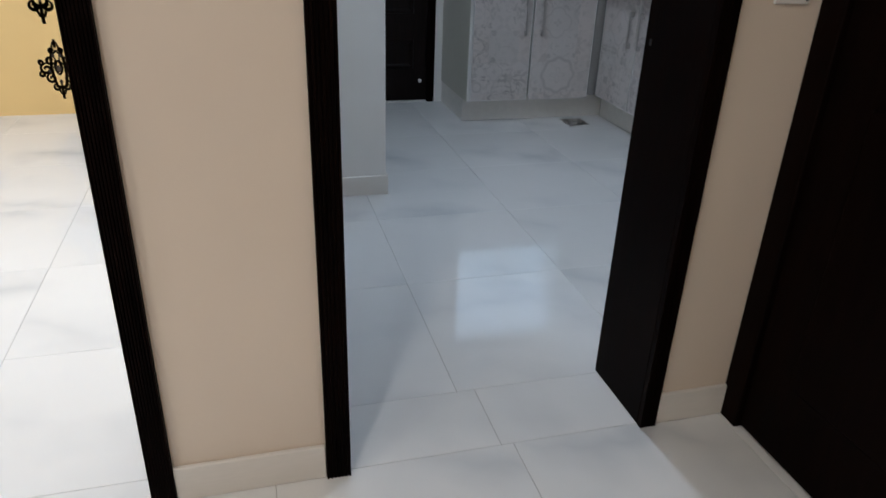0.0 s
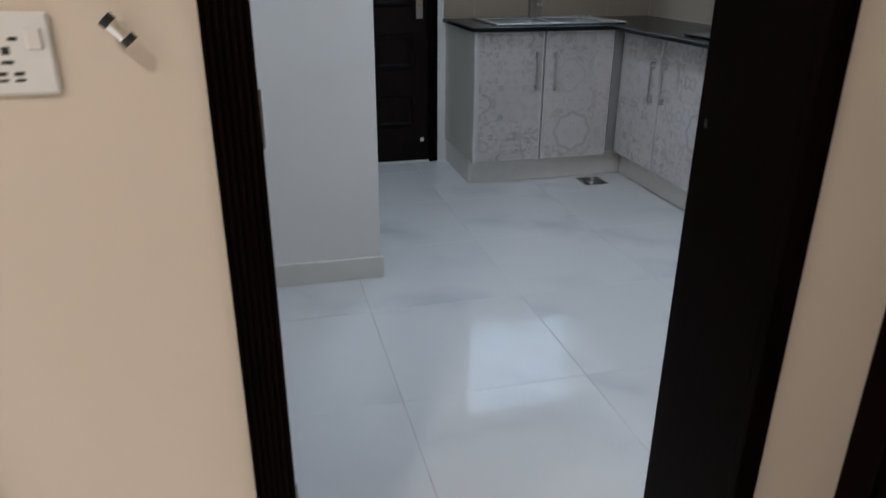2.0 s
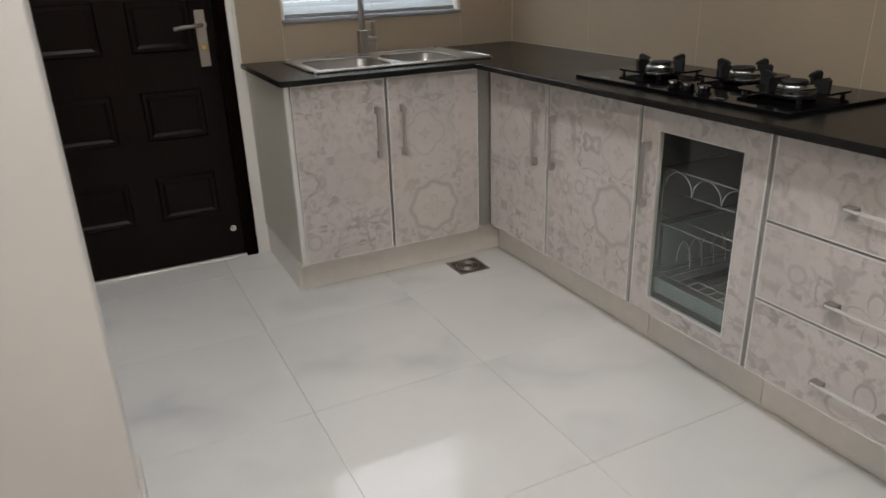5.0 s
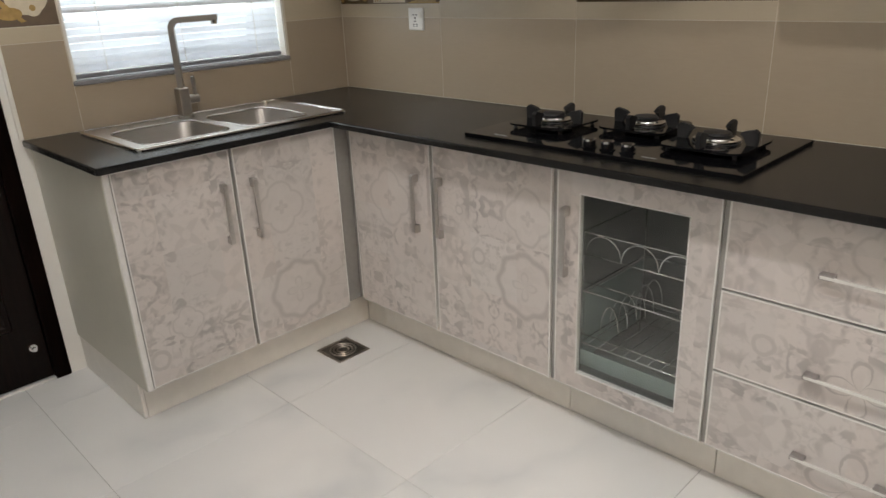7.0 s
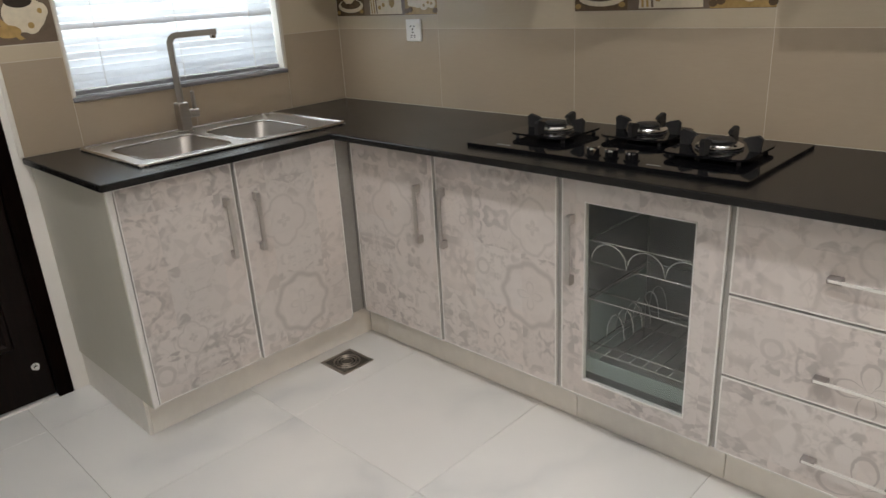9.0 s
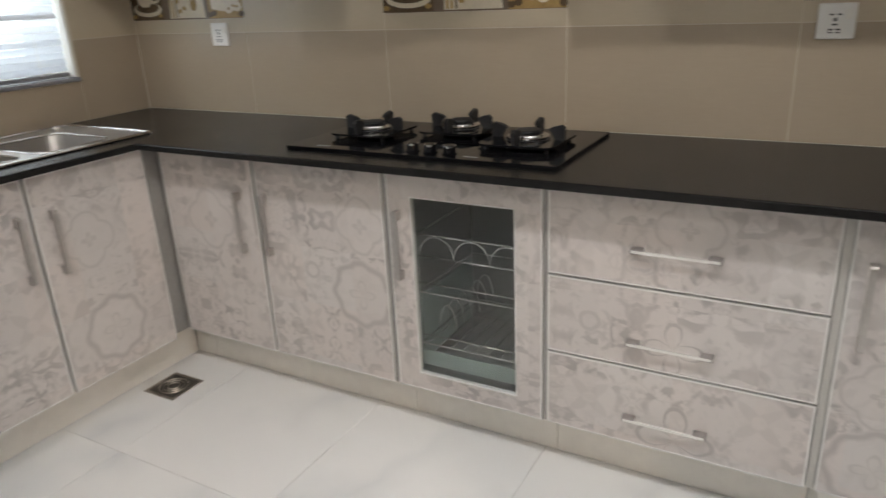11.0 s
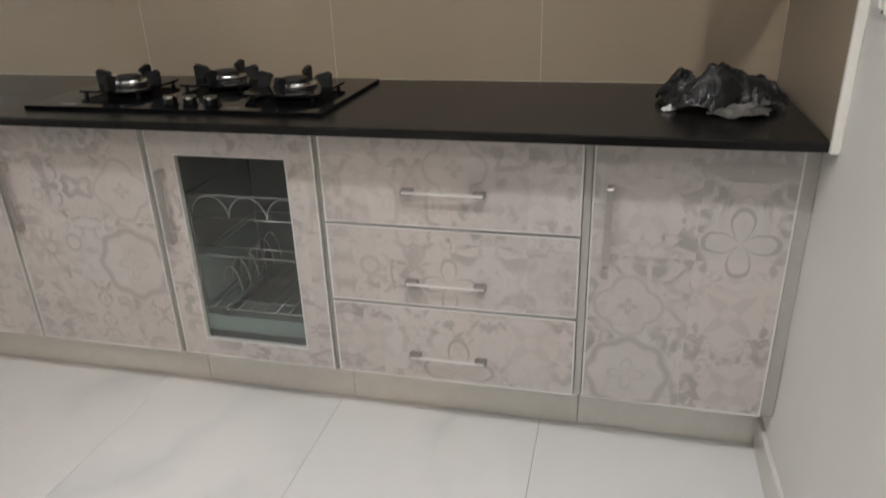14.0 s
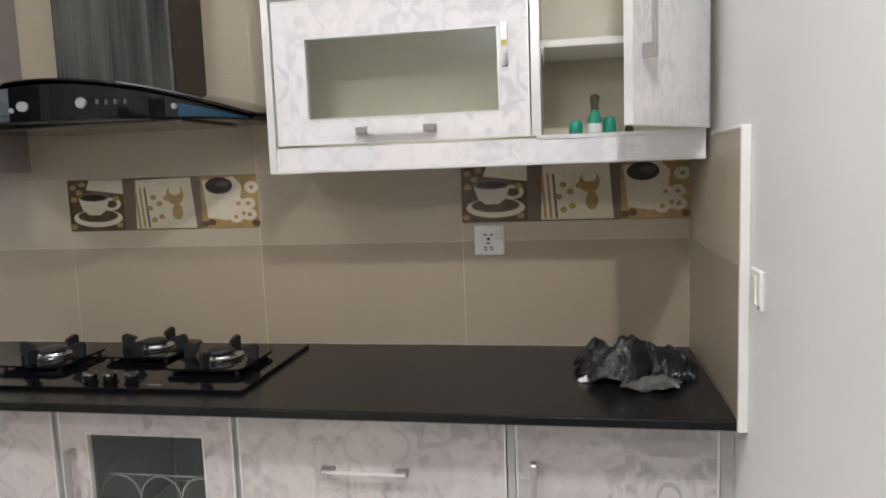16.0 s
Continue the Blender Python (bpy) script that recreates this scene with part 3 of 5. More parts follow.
for z in (0.25, 1.0, 1.8):
    part("hinge", rod((LX1 + 0.004, LY0 - 0.002, z - 0.045), (LX1 + 0.004, LY0 - 0.002, z + 0.045), 0.006, 12), M_NICKEL, LEAF, "nickel butt hinge")
lever_lock(LEAF, (LX1, LY1 - 0.065, 0.962), (1, 0, 0), (0, -1, 0))
KEY_BUNCH = key_set((LX1 + 0.016, LY1 - 0.065, 0.917), (1, 0, 0), (0, -1, 0))
SWING = Matrix.Translation((DL, LY0, 0)) @ Matrix.Rotation(radians(7.4), 4, "Z") @ Matrix.Translation((-DL, -LY0, 0))
LEAF.matrix_basis = KEY_BUNCH.matrix_basis = SWING

# the hall's dark door
D3 = thing("door_3", "closed very dark wooden door in the hall with its frame", "door", kind="structure")
part("leaf", box((XH - 0.003, 3.06, 0.008), (XH + 0.040, YH - 0.075, 2.05), 0.003), M_WOOD, D3)
part("frame_post", box((XH - 0.020, YH - 0.075, 0), (XH + 0.098, YH - 0.0045, 2.12), 0.003), M_WOOD, D3)
part("frame_post", box((XH - 0.014, 2.99, 0), (XH + 0.098, 3.06, 2.12), 0.003), M_WOOD, D3)
part("frame_head", box((XH - 0.014, 3.06, 2.05), (XH + 0.098, YH - 0.075, 2.12), 0.003), M_WOOD, D3)
for z0, z1 in ((0.22, 0.9), (1.05, 1.85)):
    part("panel", box((XH - 0.011, 3.20, z0), (XH - 0.002, YH - 0.20, z1), 0.005), M_WOOD, D3)
lever_lock(D3, (XH - 0.003, 3.12, 1.0), (-1, 0, 0), (0, 1, 0))

# the back door
D2 = thing("door_2", "closed dark brown panelled back door with a nickel lever", "door", kind="structure")
part("frame_post", box((BX1 - 0.055, YN - 0.006, 0), (BX1, YN + 0.1, BTOP), 0.003), M_WOOD, D2)
part("frame_post", box((BX0, YN - 0.006, 0), (BX0 + 0.055, YN + 0.1, BTOP), 0.003), M_WOOD, D2)
part("frame_head", box((BX0 + 0.055, YN - 0.006, BTOP - 0.055), (BX1 - 0.055, YN + 0.1, BTOP), 0.003), M_WOOD, D2)
part("leaf", box((BX0 + 0.057, YN + 0.012, 0.012), (BX1 - 0.057, YN + 0.055, BTOP - 0.057), 0.002), M_DOORWOOD, D2)
part("threshold", box((BX0, YN - 0.004, 0.0005), (BX1, YN + 0.15, 0.010), 0.002), M_ALU, D2, "thin pale metal threshold strip")


def raised_panel(x0, x1, z0, z1, y):
    bm = bmesh.new()
    rows = [(0.0, 0.0), (0.008, -0.010), (0.022, -0.010), (0.034, -0.003)]
    rings = []
    for inset, d in rows:
        rings.append([bm.verts.new((x, y + d, z)) for x, z in ((x0 + inset, z0 + inset), (x1 - inset, z0 + inset), (x1 - inset, z1 - inset), (x0 + inset, z1 - inset))])
    for a, b in zip(rings, rings[1:]):
        for k in range(4):
            bm.faces.new((a[k], a[(k + 1) % 4], b[(k + 1) % 4], b[k]))
    bm.faces.new(rings[-1])
    bm.faces.new(rings[0])
    return bm


for z0, z1 in ((0.23, 0.43), (0.59, 0.80), (0.955, 1.16), (1.32, 1.52), (1.68, 1.88)):
    for x0, x1 in ((1.07, 1.33), (1.44, 1.69)):
        part("panel", raised_panel(x0, x1, z0, z1, YN + 0.0125), M_DOORWOOD, D2)
lever_lock(D2, (1.725, YN + 0.012, 1.01), (0, -1, 0), (-1, 0, 0), brass=True)
stop = thing("door_bolt", "small chrome bolt knob low on the back door", "bolt")
part("knob", rod((1.735, YN + 0.011, 0.146), (1.735, YN - 0.015, 0.146), 0.008, 14), M_CHROME, stop)
part("knob_base", rod((1.735, YN + 0.012, 0.146), (1.735, YN + 0.006, 0.146), 0.014, 16), M_CHROME, stop)

# window
WIN = thing("window_1", "white framed kitchen window behind a lowered blind", "window", kind="structure")
fy = YN + 0.15
part("window_frame", boxes(((WX0, fy, WZ0), (WX0 + 0.045, fy + 0.05, WZ1)), ((WX1 - 0.045, fy, WZ0), (WX1, fy + 0.05, WZ1)), ((WX0 + 0.045, fy, WZ0), (WX1 - 0.045, fy + 0.05, WZ0 + 0.045)),
                           ((WX0 + 0.045, fy, WZ1 - 0.045), (WX1 - 0.045, fy + 0.05, WZ1)), ((2.49, fy, WZ0 + 0.045), (2.53, fy + 0.05, WZ1 - 0.045)), bevel=0.003), M_TRIM, WIN)
for x0, x1 in ((WX0 + 0.045, 2.49), (2.53, WX1 - 0.045)):
    p = part("pane", box((x0, fy + 0.02, WZ0 + 0.045), (x1, fy + 0.026, WZ1 - 0.045)), M_GLASS, WIN)
    p.visible_shadow = False
part("window_sill", box((WX0 - 0.004, YN - 0.018, WZ0 - 0.012), (WX1 + 0.006, YN + 0.148, WZ0 + 0.004), 0.003), M_SILL, WIN, "grey marble window sill")
part("reveal", boxes(((WX1 - 0.010, YN - 0.009, WZ0 + 0.005), (WX1 - 0.001, YN + 0.148, WZ1)), ((WX0 + 0.001, YN - 0.009, WZ0 + 0.005), (WX0 + 0.010, YN + 0.148, WZ1))), M_TRIM, WIN, "white window reveal lining")

BLIND = thing("window_blind", "lowered white venetian blind with half-closed slats", "blind")
by = YN + 0.030
part("head_rail", box((WX0 + 0.012, by - 0.018, WZ1 - 0.035), (WX1 - 0.012, by + 0.018, WZ1 - 0.002), 0.003), M_TRIM, BLIND)
part("bottom_rail", box((WX0 + 0.012, by - 0.014, WZ0 + 0.008), (WX1 - 0.014, by + 0.014, WZ0 + 0.024), 0.003), M_SILL, BLIND, "grey-blue bottom rail")
slat_bm = bmesh.new()
prof = [(-0.0135, 0.0), (-0.007, 0.0020), (0.0, 0.0027), (0.007, 0.0020), (0.0135, 0.0)]
vs = [[slat_bm.verts.new((x, c * math.cos(radians(58)) - h * math.sin(radians(58)), c * math.sin(radians(58)) + h * math.cos(radians(58)))) for c, h in prof] for x in (WX0 + 0.012, WX1 - 0.014)]
for k in range(4):
    slat_bm.faces.new((vs[0][k], vs[0][k + 1], vs[1][k + 1], vs[1][k]))
bmesh.ops.solidify(slat_bm, geom=slat_bm.faces[:], thickness=0.0006)
first = part("slat", slat_bm, M_SLAT, BLIND)
z = WZ0 + 0.040
first.location = (0, by, z)
while z < WZ1 - 0.07:
    z += 0.0245
    s = first.copy()
    scene.collection.objects.link(s)
    s.location = (0, by, z)
    s.rotation_euler = (radians(random.uniform(-0.15, 0.15)), 0, 0)
for x in (WX0 + 0.13, 2.50, WX1 - 0.13):
    part("ladder_cord", boxes(((x - 0.0012, by - 0.0165, WZ0 + 0.02), (x + 0.0012, by - 0.0150, WZ1 - 0.03))), M_TRIM, BLIND)

# ceiling lamps, all out of view; the second kitchen one is added fill
for group, spots, r in (("kitchen ceiling lights", KITCHEN_LIGHTS, 0.1), ("hall ceiling lights", HALL_LIGHTS, 0.1), ("lounge ceiling lights", LOUNGE_LIGHTS, 0.12)):
    for lx, ly in spots:
        lamp = thing("ceiling_light", "unseen round white recessed ceiling downlight, switched on", "ceiling light", group)
        part("ring", lathe([(r + 0.02, -0.001), (r + 0.02, -0.012), (r + 0.004, -0.016), (r, -0.016), (r, -0.001)], (lx, ly, CEIL), 32), M_TRIM, lamp, smooth=False)
        part("diffuser", lathe([(r - 0.004, -0.002), (r - 0.004, -0.010)], (lx, ly, CEIL), 32), M_GLOW, lamp)

# invented, out-of-view fixture for the fill lamp
lamp = thing("fill_wall_light", "unseen round bulkhead light, added to carry the fill lamp", "wall light")
wall_round = Matrix.Translation((XW, FILL_LIGHT[1], FILL_LIGHT[2])) @ Matrix.Rotation(radians(90), 4, "Y")
for name, profile, mat in (("base", [(0.112, 0.001), (0.112, 0.022), (0.104, 0.026), (0.085, 0.026)], M_TRIM), ("diffuser", [(0.100, 0.026), (0.092, 0.038), (0.066, 0.044), (0.020, 0.046)], M_GLOW)):
    bm = lathe(profile, (0, 0, 0), 32)
    bmesh.ops.transform(bm, matrix=wall_round, verts=bm.verts)
    part(name, bm, mat, lamp)

# ---- base cabinets and worktop ----
XF, XP = 2.757, 2.862        # east door fronts, toe-kick face
YF, YP = 6.815, 6.908        # north door fronts, toe-kick face
DT, DB = 0.8575, 0.165        # doors' top and bottom
TOP, SLAB = 0.885, 0.021


def bow_handle(parent, a, b, out, label="slim grey brushed metal bow handle", mat=M_HANDLE, half=0.0072):
    """A flat bow bent from one strip, its feet at a and b."""
    a, b, out = Vector(a), Vector(b), Vector(out)
    d = (b - a).normalized()
    side = d.cross(out).normalized() * half
    L = (b - a).length
    outline = ((0, 0), (0, 0.022), (0.004, 0.0262), (L - 0.004, 0.0262), (L, 0.022), (L, 0), (L - 0.026, 0), (L - 0.028, 0.0205), (0.028, 0.0205), (0.026, 0))
    bm = bmesh.new()
    f = [[bm.verts.new(a + d * p + out * q + side * t) for p, q in outline] for t in (-1, 1)]
    for ring in f:
        bm.faces.new(ring)
    for i in range(len(outline)):
        j = (i + 1) % len(outline)
        bm.faces.new((f[0][i], f[0][j], f[1][j], f[1][i]))
    return part("handle", bm, mat, parent, label)


def framed_sheet(axis, face, d0, d1, u0, u1, z0, z1, hole):
    """An upright sheet with one opening through it, as a single solid."""
    us, zs_ = (u0, hole[0], hole[1], u1), (z0, hole[2], hole[3], z1)
    bm = bmesh.new()

    def at(u, z, d):
        return (face + d, u, z) if axis == 0 else (u, face + d, z)

    g = [[bm.verts.new(at(u, z, d0)) for z in zs_] for u in us]
    cells = [bm.faces.new((g[i][j], g[i + 1][j], g[i + 1][j + 1], g[i][j + 1])) for i in range(3) for j in range(3) if (i, j) != (1, 1)]
    move = Vector(at(0, 0, d1)) - Vector(at(0, 0, d0))
    for v in bmesh.ops.extrude_face_region(bm, geom=cells)["geom"]:
        if isinstance(v, bmesh.types.BMVert):
            v.co += move
    return bm


def edged_front(parent, name, axis, face, u0, u1, z0, z1, hole=None, mat=None):
    """A cabinet front with aluminium edge trim. axis 0: faces west at x=face over y; axis 1: faces south at y=face over x."""
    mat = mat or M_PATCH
    t, e = 0.018, 0.0045
    inner = (u0 + e, u1 - e, z0 + e, z1 - e)
    if hole:
        bm = framed_sheet(axis, face, 0.001, t, *inner, hole)
    elif axis == 0:
        bm = box((face + 0.001, inner[0], inner[2]), (face + t, inner[1], inner[3]))
    else:
        bm = box((inner[0], face + 0.001, inner[2]), (inner[1], face + t, inner[3]))
    door = part(name, bm, mat, parent)
    part("edge_trim", framed_sheet(axis, face, 0.0, t, u0, u1, z0, z1, inner), M_ALU, door, "bright aluminium edge trim")
    if hole:
        w = 0.003
        part("glazing_bead", framed_sheet(axis, face, -0.001, t - 0.001, *hole, (hole[0] + w, hole[1] - w, hole[2] + w, hole[3] - w)), M_ALU, door, "thin aluminium glazing bead")
    return door


# sink unit on the north wall
SU = thing("sink_cabinet", "two-door sink base cabinet in pale patchwork laminate", "cabinet", "base cabinets")
part("end_panel", boxes(((1.885, YF + 0.002, DB - 0.02), (1.903, YN - 0.004, TOP - SLAB - 0.001)), bevel=0.002), M_CARCASS, SU, "pale painted end panel")
part("end_plinth", boxes(((1.890, YP, 0.001), (1.902, YN - 0.004, DB - 0.021)), bevel=0.002), M_TOEKICK, SU, "beige tile foot of the end panel")
part("front_frame", boxes(((1.904, YF + 0.022, DB), (2.745, YF + 0.036, TOP - SLAB - 0.001))), M_GAP, SU)
part("base_panel", boxes(((1.904, YF + 0.036, DB), (2.70, YN - 0.004, DB + 0.016))), M_CARCASS, SU)
part("corner_post", boxes(((1.887, YF - 0.003, DB - 0.020), (1.906, YF + 0.022, DT + 0.004)), bevel=0.002), M_ALU, SU, "aluminium corner post")
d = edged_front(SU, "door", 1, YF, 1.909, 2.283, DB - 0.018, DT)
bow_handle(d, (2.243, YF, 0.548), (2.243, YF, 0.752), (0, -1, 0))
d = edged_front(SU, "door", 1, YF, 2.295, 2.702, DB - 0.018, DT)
bow_handle(d, (2.351, YF, 0.545), (2.351, YF, 0.748), (0, -1, 0))
part("plinth", boxes(((1.903, YP, 0.001), (2.861, YP + 0.012, DB - 0.0185)), bevel=0.002), M_TOEKICK, SU, "beige tile toe-kick")


def base_unit(name, label, y0, y1):
    u = thing(name, label, "cabinet", "base cabinets")
    for a, b in ((y0, y0 + 0.024), (y1 - 0.024, y1)):
        part("stile", boxes(((XF + 0.022, a, DB), (XF + 0.034, b, DT + 0.005))), M_GAP, u, "grey metal stile")
    for a, b in ((y0, y0 + 0.016), (y1 - 0.016, y1)):
        part("side_panel", boxes(((XF + 0.034, a, DB), (XE - 0.004, b, DT))), M_CARCASS, u)
    part("base_panel", boxes(((XF + 0.034, y0 + 0.016, DB), (XE - 0.004, y1 - 0.016, DB + 0.016))), M_CARCASS, u)
    part("back_panel", boxes(((XE - 0.014, y0 + 0.016, DB + 0.016), (XE - 0.004, y1 - 0.016, DT))), M_CARCASS, u)
    part("plinth", boxes(((XP, y0 + 0.0005, 0.001), (XP + 0.012, y1 - 0.0005, DB - 0.001)), bevel=0.0015), M_TOEKICK, u, "beige tile toe-kick")
    return u


U1 = base_unit("base_cabinet", "corner base cabinet with two patchwork laminate doors", 5.886, 6.800)
part("plinth", boxes(((XP, 6.800, 0.001), (XP + 0.012, YP, DB - 0.001))), M_TOEKICK, U1, "beige tile toe-kick")
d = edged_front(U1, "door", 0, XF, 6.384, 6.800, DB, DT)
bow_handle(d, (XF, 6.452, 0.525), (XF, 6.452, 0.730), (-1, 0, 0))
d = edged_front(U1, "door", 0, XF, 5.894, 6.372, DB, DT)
bow_handle(d, (XF, 6.338, 0.530), (XF, 6.338, 0.735), (-1, 0, 0))
part("filler", boxes(((XF + 0.006, 6.803, DB), (XF + 0.022, YF + 0.020, DT + 0.004)), ((2.707, YF + 0.004, DB), (XF + 0.005, YF + 0.020, DT + 0.004)), bevel=0.002), M_GAP, U1, "grey corner filler channel")

U2 = base_unit("glass_cabinet", "base cabinet with a glazed door and a chrome wire rack", 5.398, 5.885)
GY0, GY1, GZ0, GZ1 = 5.482, 5.800, 0.222, 0.778
d = edged_front(U2, "door", 0, XF, 5.406, 5.876, DB, DT, hole=(GY0, GY1, GZ0, GZ1))
bow_handle(d, (XF, 5.840, 0.528), (XF, 5.840, 0.736), (-1, 0, 0))
g = part("pane", boxes(((XF + 0.006, GY0 + 0.003, GZ0 + 0.003), (XF + 0.010, GY1 - 0.003, GZ1 - 0.003))), M_SMOKE, d, "greenish clear glass pane")
g.visible_shadow = False
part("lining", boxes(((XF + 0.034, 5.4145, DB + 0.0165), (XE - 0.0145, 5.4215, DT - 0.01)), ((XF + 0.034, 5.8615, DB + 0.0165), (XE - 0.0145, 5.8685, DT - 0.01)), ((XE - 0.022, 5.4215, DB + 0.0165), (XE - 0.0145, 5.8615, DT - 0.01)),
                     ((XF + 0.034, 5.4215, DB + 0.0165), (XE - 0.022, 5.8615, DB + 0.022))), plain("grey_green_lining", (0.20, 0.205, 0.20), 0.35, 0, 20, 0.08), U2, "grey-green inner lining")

RACK = thing("wire_rack", "chrome wire pull-out rack with arched dividers inside the glass cabinet", "rack")
rx0, rx1, ry0, ry1 = XF + 0.05, XF + 0.40, 5.455, 5.815
def rail(*pts, r=0.0023):
    part("wire", tube(pts, r, 8), M_CHROME, RACK, smooth=True)
for zz in (0.300, 0.470, 0.652):
    part("wire", tube([(rx0, ry0, zz), (rx0, ry1, zz), (rx1, ry1, zz), (rx1, ry0, zz)], 0.0023, 8, closed=True), M_CHROME, RACK)
for zz in (0.330, 0.500, 0.585):
    rail((rx0, ry0, zz), (rx0, ry1, zz))
rail(*[(rx0 - 0.006, ry0 + 0.024 + dy, zz) for dy, zz in ((0.014, 0.655), (0.014, 0.440), (0.010, 0.430), (0.0, 0.426), (-0.010, 0.430), (-0.014, 0.440), (-0.014, 0.645), (-0.008, 0.655))])
for px, py in ((rx0, ry0), (rx0, ry1), (rx1, ry0), (rx1, ry1)):
    rail((px, py, DB + 0.022), (px, py, 0.655))
arch = []
for k in range(61):
    t_ = (k / 60 * 3) % 1.0 if k < 60 else 1.0
    arch.append((rx0 - 0.004, ry1 - 0.01 - (ry1 - ry0 - 0.02) * k / 60, 0.590 + 0.060 * math.sqrt(max(0.0, 1 - (2 * t_ - 1) ** 2))))
rail(*arch)
for k in range(6):
    ax = rx0 + 0.05 + 0.052 * k
    rail(*[(ax, ry1 - 0.035 - 0.06 * (1 - math.cos(a)) * 0.5, 0.330 + 0.085 * math.sin(a)) for a in [i * math.pi / 12 for i in range(13)]])
for k in range(9):
    yy = ry0 + (ry1 - ry0) * (k + 0.5) / 9
    for zz in (0.300,):
        rail((rx0, yy, zz), (rx1, yy, zz), r=0.0018)
part("glass_guard", boxes(((rx0 - 0.009, ry0 + 0.004, 0.232), (rx0 - 0.005, ry1 - 0.004, 0.282)), ((rx0 + 0.02, ry1 + 0.004, 0.232), (rx1, ry1 + 0.008, 0.45)), ((rx0 + 0.02, ry0 - 0.008, 0.232), (rx1, ry0 - 0.004, 0.42))), M_GREENGLASS, RACK, "green-edged glass guard")

U3 = base_unit("drawer_cabinet", "base cabinet with three wide patchwork drawers", 4.734, 5.397)
for z0, z1, hz in ((0.617, DT, 0.712), (0.395, 0.611, 0.466), (DB, 0.389, 0.247)):
    d = edged_front(U3, "drawer", 0, XF, 4.746, 5.391, z0, z1)
    # thin pale bar stands for the handle's lit top line
    bow = bow_handle(d, (XF, 4.972, hz), (XF, 5.178, hz), (-1, 0, 0), "bow handle thinned to its lit line, on shaded feet", M_ALU, 0.0032)
    for y in (4.9865, 5.1635):
        part("handle_foot", box((XF - 0.0245, y - 0.0155, hz - 0.0062), (XF - 0.0005, y + 0.0155, hz + 0.0062), 0.001), M_FOOT, bow, "grey handle foot, darkened for shade")

U4 = base_unit("base_cabinet", "single-door patchwork base cabinet beside the end wall", 4.275, 4.733)
d = edged_front(U4, "door", 0, XF, 4.290, 4.724, DB, DT)
bow_handle(d, (XF, 4.684, 0.552), (XF, 4.684, 0.748), (-1, 0, 0))

for unit, y0, y1, mat in ((U4, YS + 0.001, 4.288, M_STRIP), (U4, 4.726, 4.744, M_STRIP), (U3, 5.3925, 5.4045, M_GAP), (U2, 5.8775, 5.8925, M_GAP)):
    part("cover_strip", box((XF + 0.007, y0, DB), (XF + 0.0215, y1, DT + 0.004), 0.001), mat, unit, "aluminium cover strip between the fronts")
part("plinth", box((XP, YS + 0.0125, 0.001), (XP + 0.012, 4.275, DB - 0.001)), M_TOEKICK, U4, "beige tile toe-kick")

# worktop with its cut-out for the sink
SX0, SX1, SY0, SY1 = 2.032, 2.815, 6.885, 7.365
CT = thing("worktop", "polished black granite L-shaped worktop", "worktop")
zs = (TOP - SLAB, TOP)
xs_ = (1.868, SX0 + 0.03, 2.668, SX1 - 0.03, XE - 0.010)
ys_ = (4.275, 6.783, SY0 + 0.03, SY1 - 0.03, YN - 0.010)
bm = bmesh.new()
grid = [[bm.verts.new((x, y, zs[0])) for y in ys_] for x in xs_]
cells = []
for i in range(4):
    for j in range(4):
        if (j > 0 or i >= 2) and not (j == 2 and i in (1, 2)):
            cells.append(bm.faces.new((grid[i][j], grid[i + 1][j], grid[i + 1][j + 1], grid[i][j + 1])))
up = bmesh.ops.extrude_face_region(bm, geom=cells)["geom"]
for v in up:
    if isinstance(v, bmesh.types.BMVert):
        v.co.z = zs[1]
for v in [v for v in bm.verts if not v.link_faces]:
    bm.verts.remove(v)
part("slab", bm, M_STONE, CT)
part("front_edge", boxes(((1.866, 6.779, zs[0]), (2.664, 6.783, zs[1] - 0.001)), ((2.664, 4.275, zs[0]), (2.668, 6.783, zs[1] - 0.001)), ((1.864, 6.783, zs[0]), (1.868, YN - 0.010, zs[1] - 0.001)), bevel=0.0018), M_STONE, CT, "polished dark front edge")

# sink
SINK = thing("kitchen_sink", "stainless steel double-bowl inset sink", "sink")
B1, B2 = (2.075, 2.385), (2.425, 2.700)
BY0, BY1 = 6.925, 7.255
rim = bmesh.new()
zt = TOP + 0.001
for lo, hi in (((SX0, SY0), (SX1, BY0)), ((SX0, BY1), (SX1, SY1)), ((SX0, BY0), (B1[0], BY1)), ((B1[1], BY0), (B2[0], BY1)), ((B2[1], BY0), (SX1, BY1))):
    box((lo[0], lo[1], zt), (hi[0], hi[1], zt + 0.004), 0.0, rim)
part("rim", rim, M_STEEL, SINK)
edge = []
for cx, cy, a0 in ((SX1, SY1, 0), (SX0, SY1, 90), (SX0, SY0, 180), (SX1, SY0, 270)):
    ox, oy = cx - (0.025 if cx == SX1 else -0.025), cy - (0.025 if cy == SY1 else -0.025)
    edge += [(ox + 0.025 * math.cos(radians(a0 + 15 * k)), oy + 0.025 * math.sin(radians(a0 + 15 * k)), zt + 0.0035) for k in range(7)]
part("raised_edge", tube(edge, 0.0058, 10, closed=True), M_RIM, SINK, "polished raised rim", smooth=True)
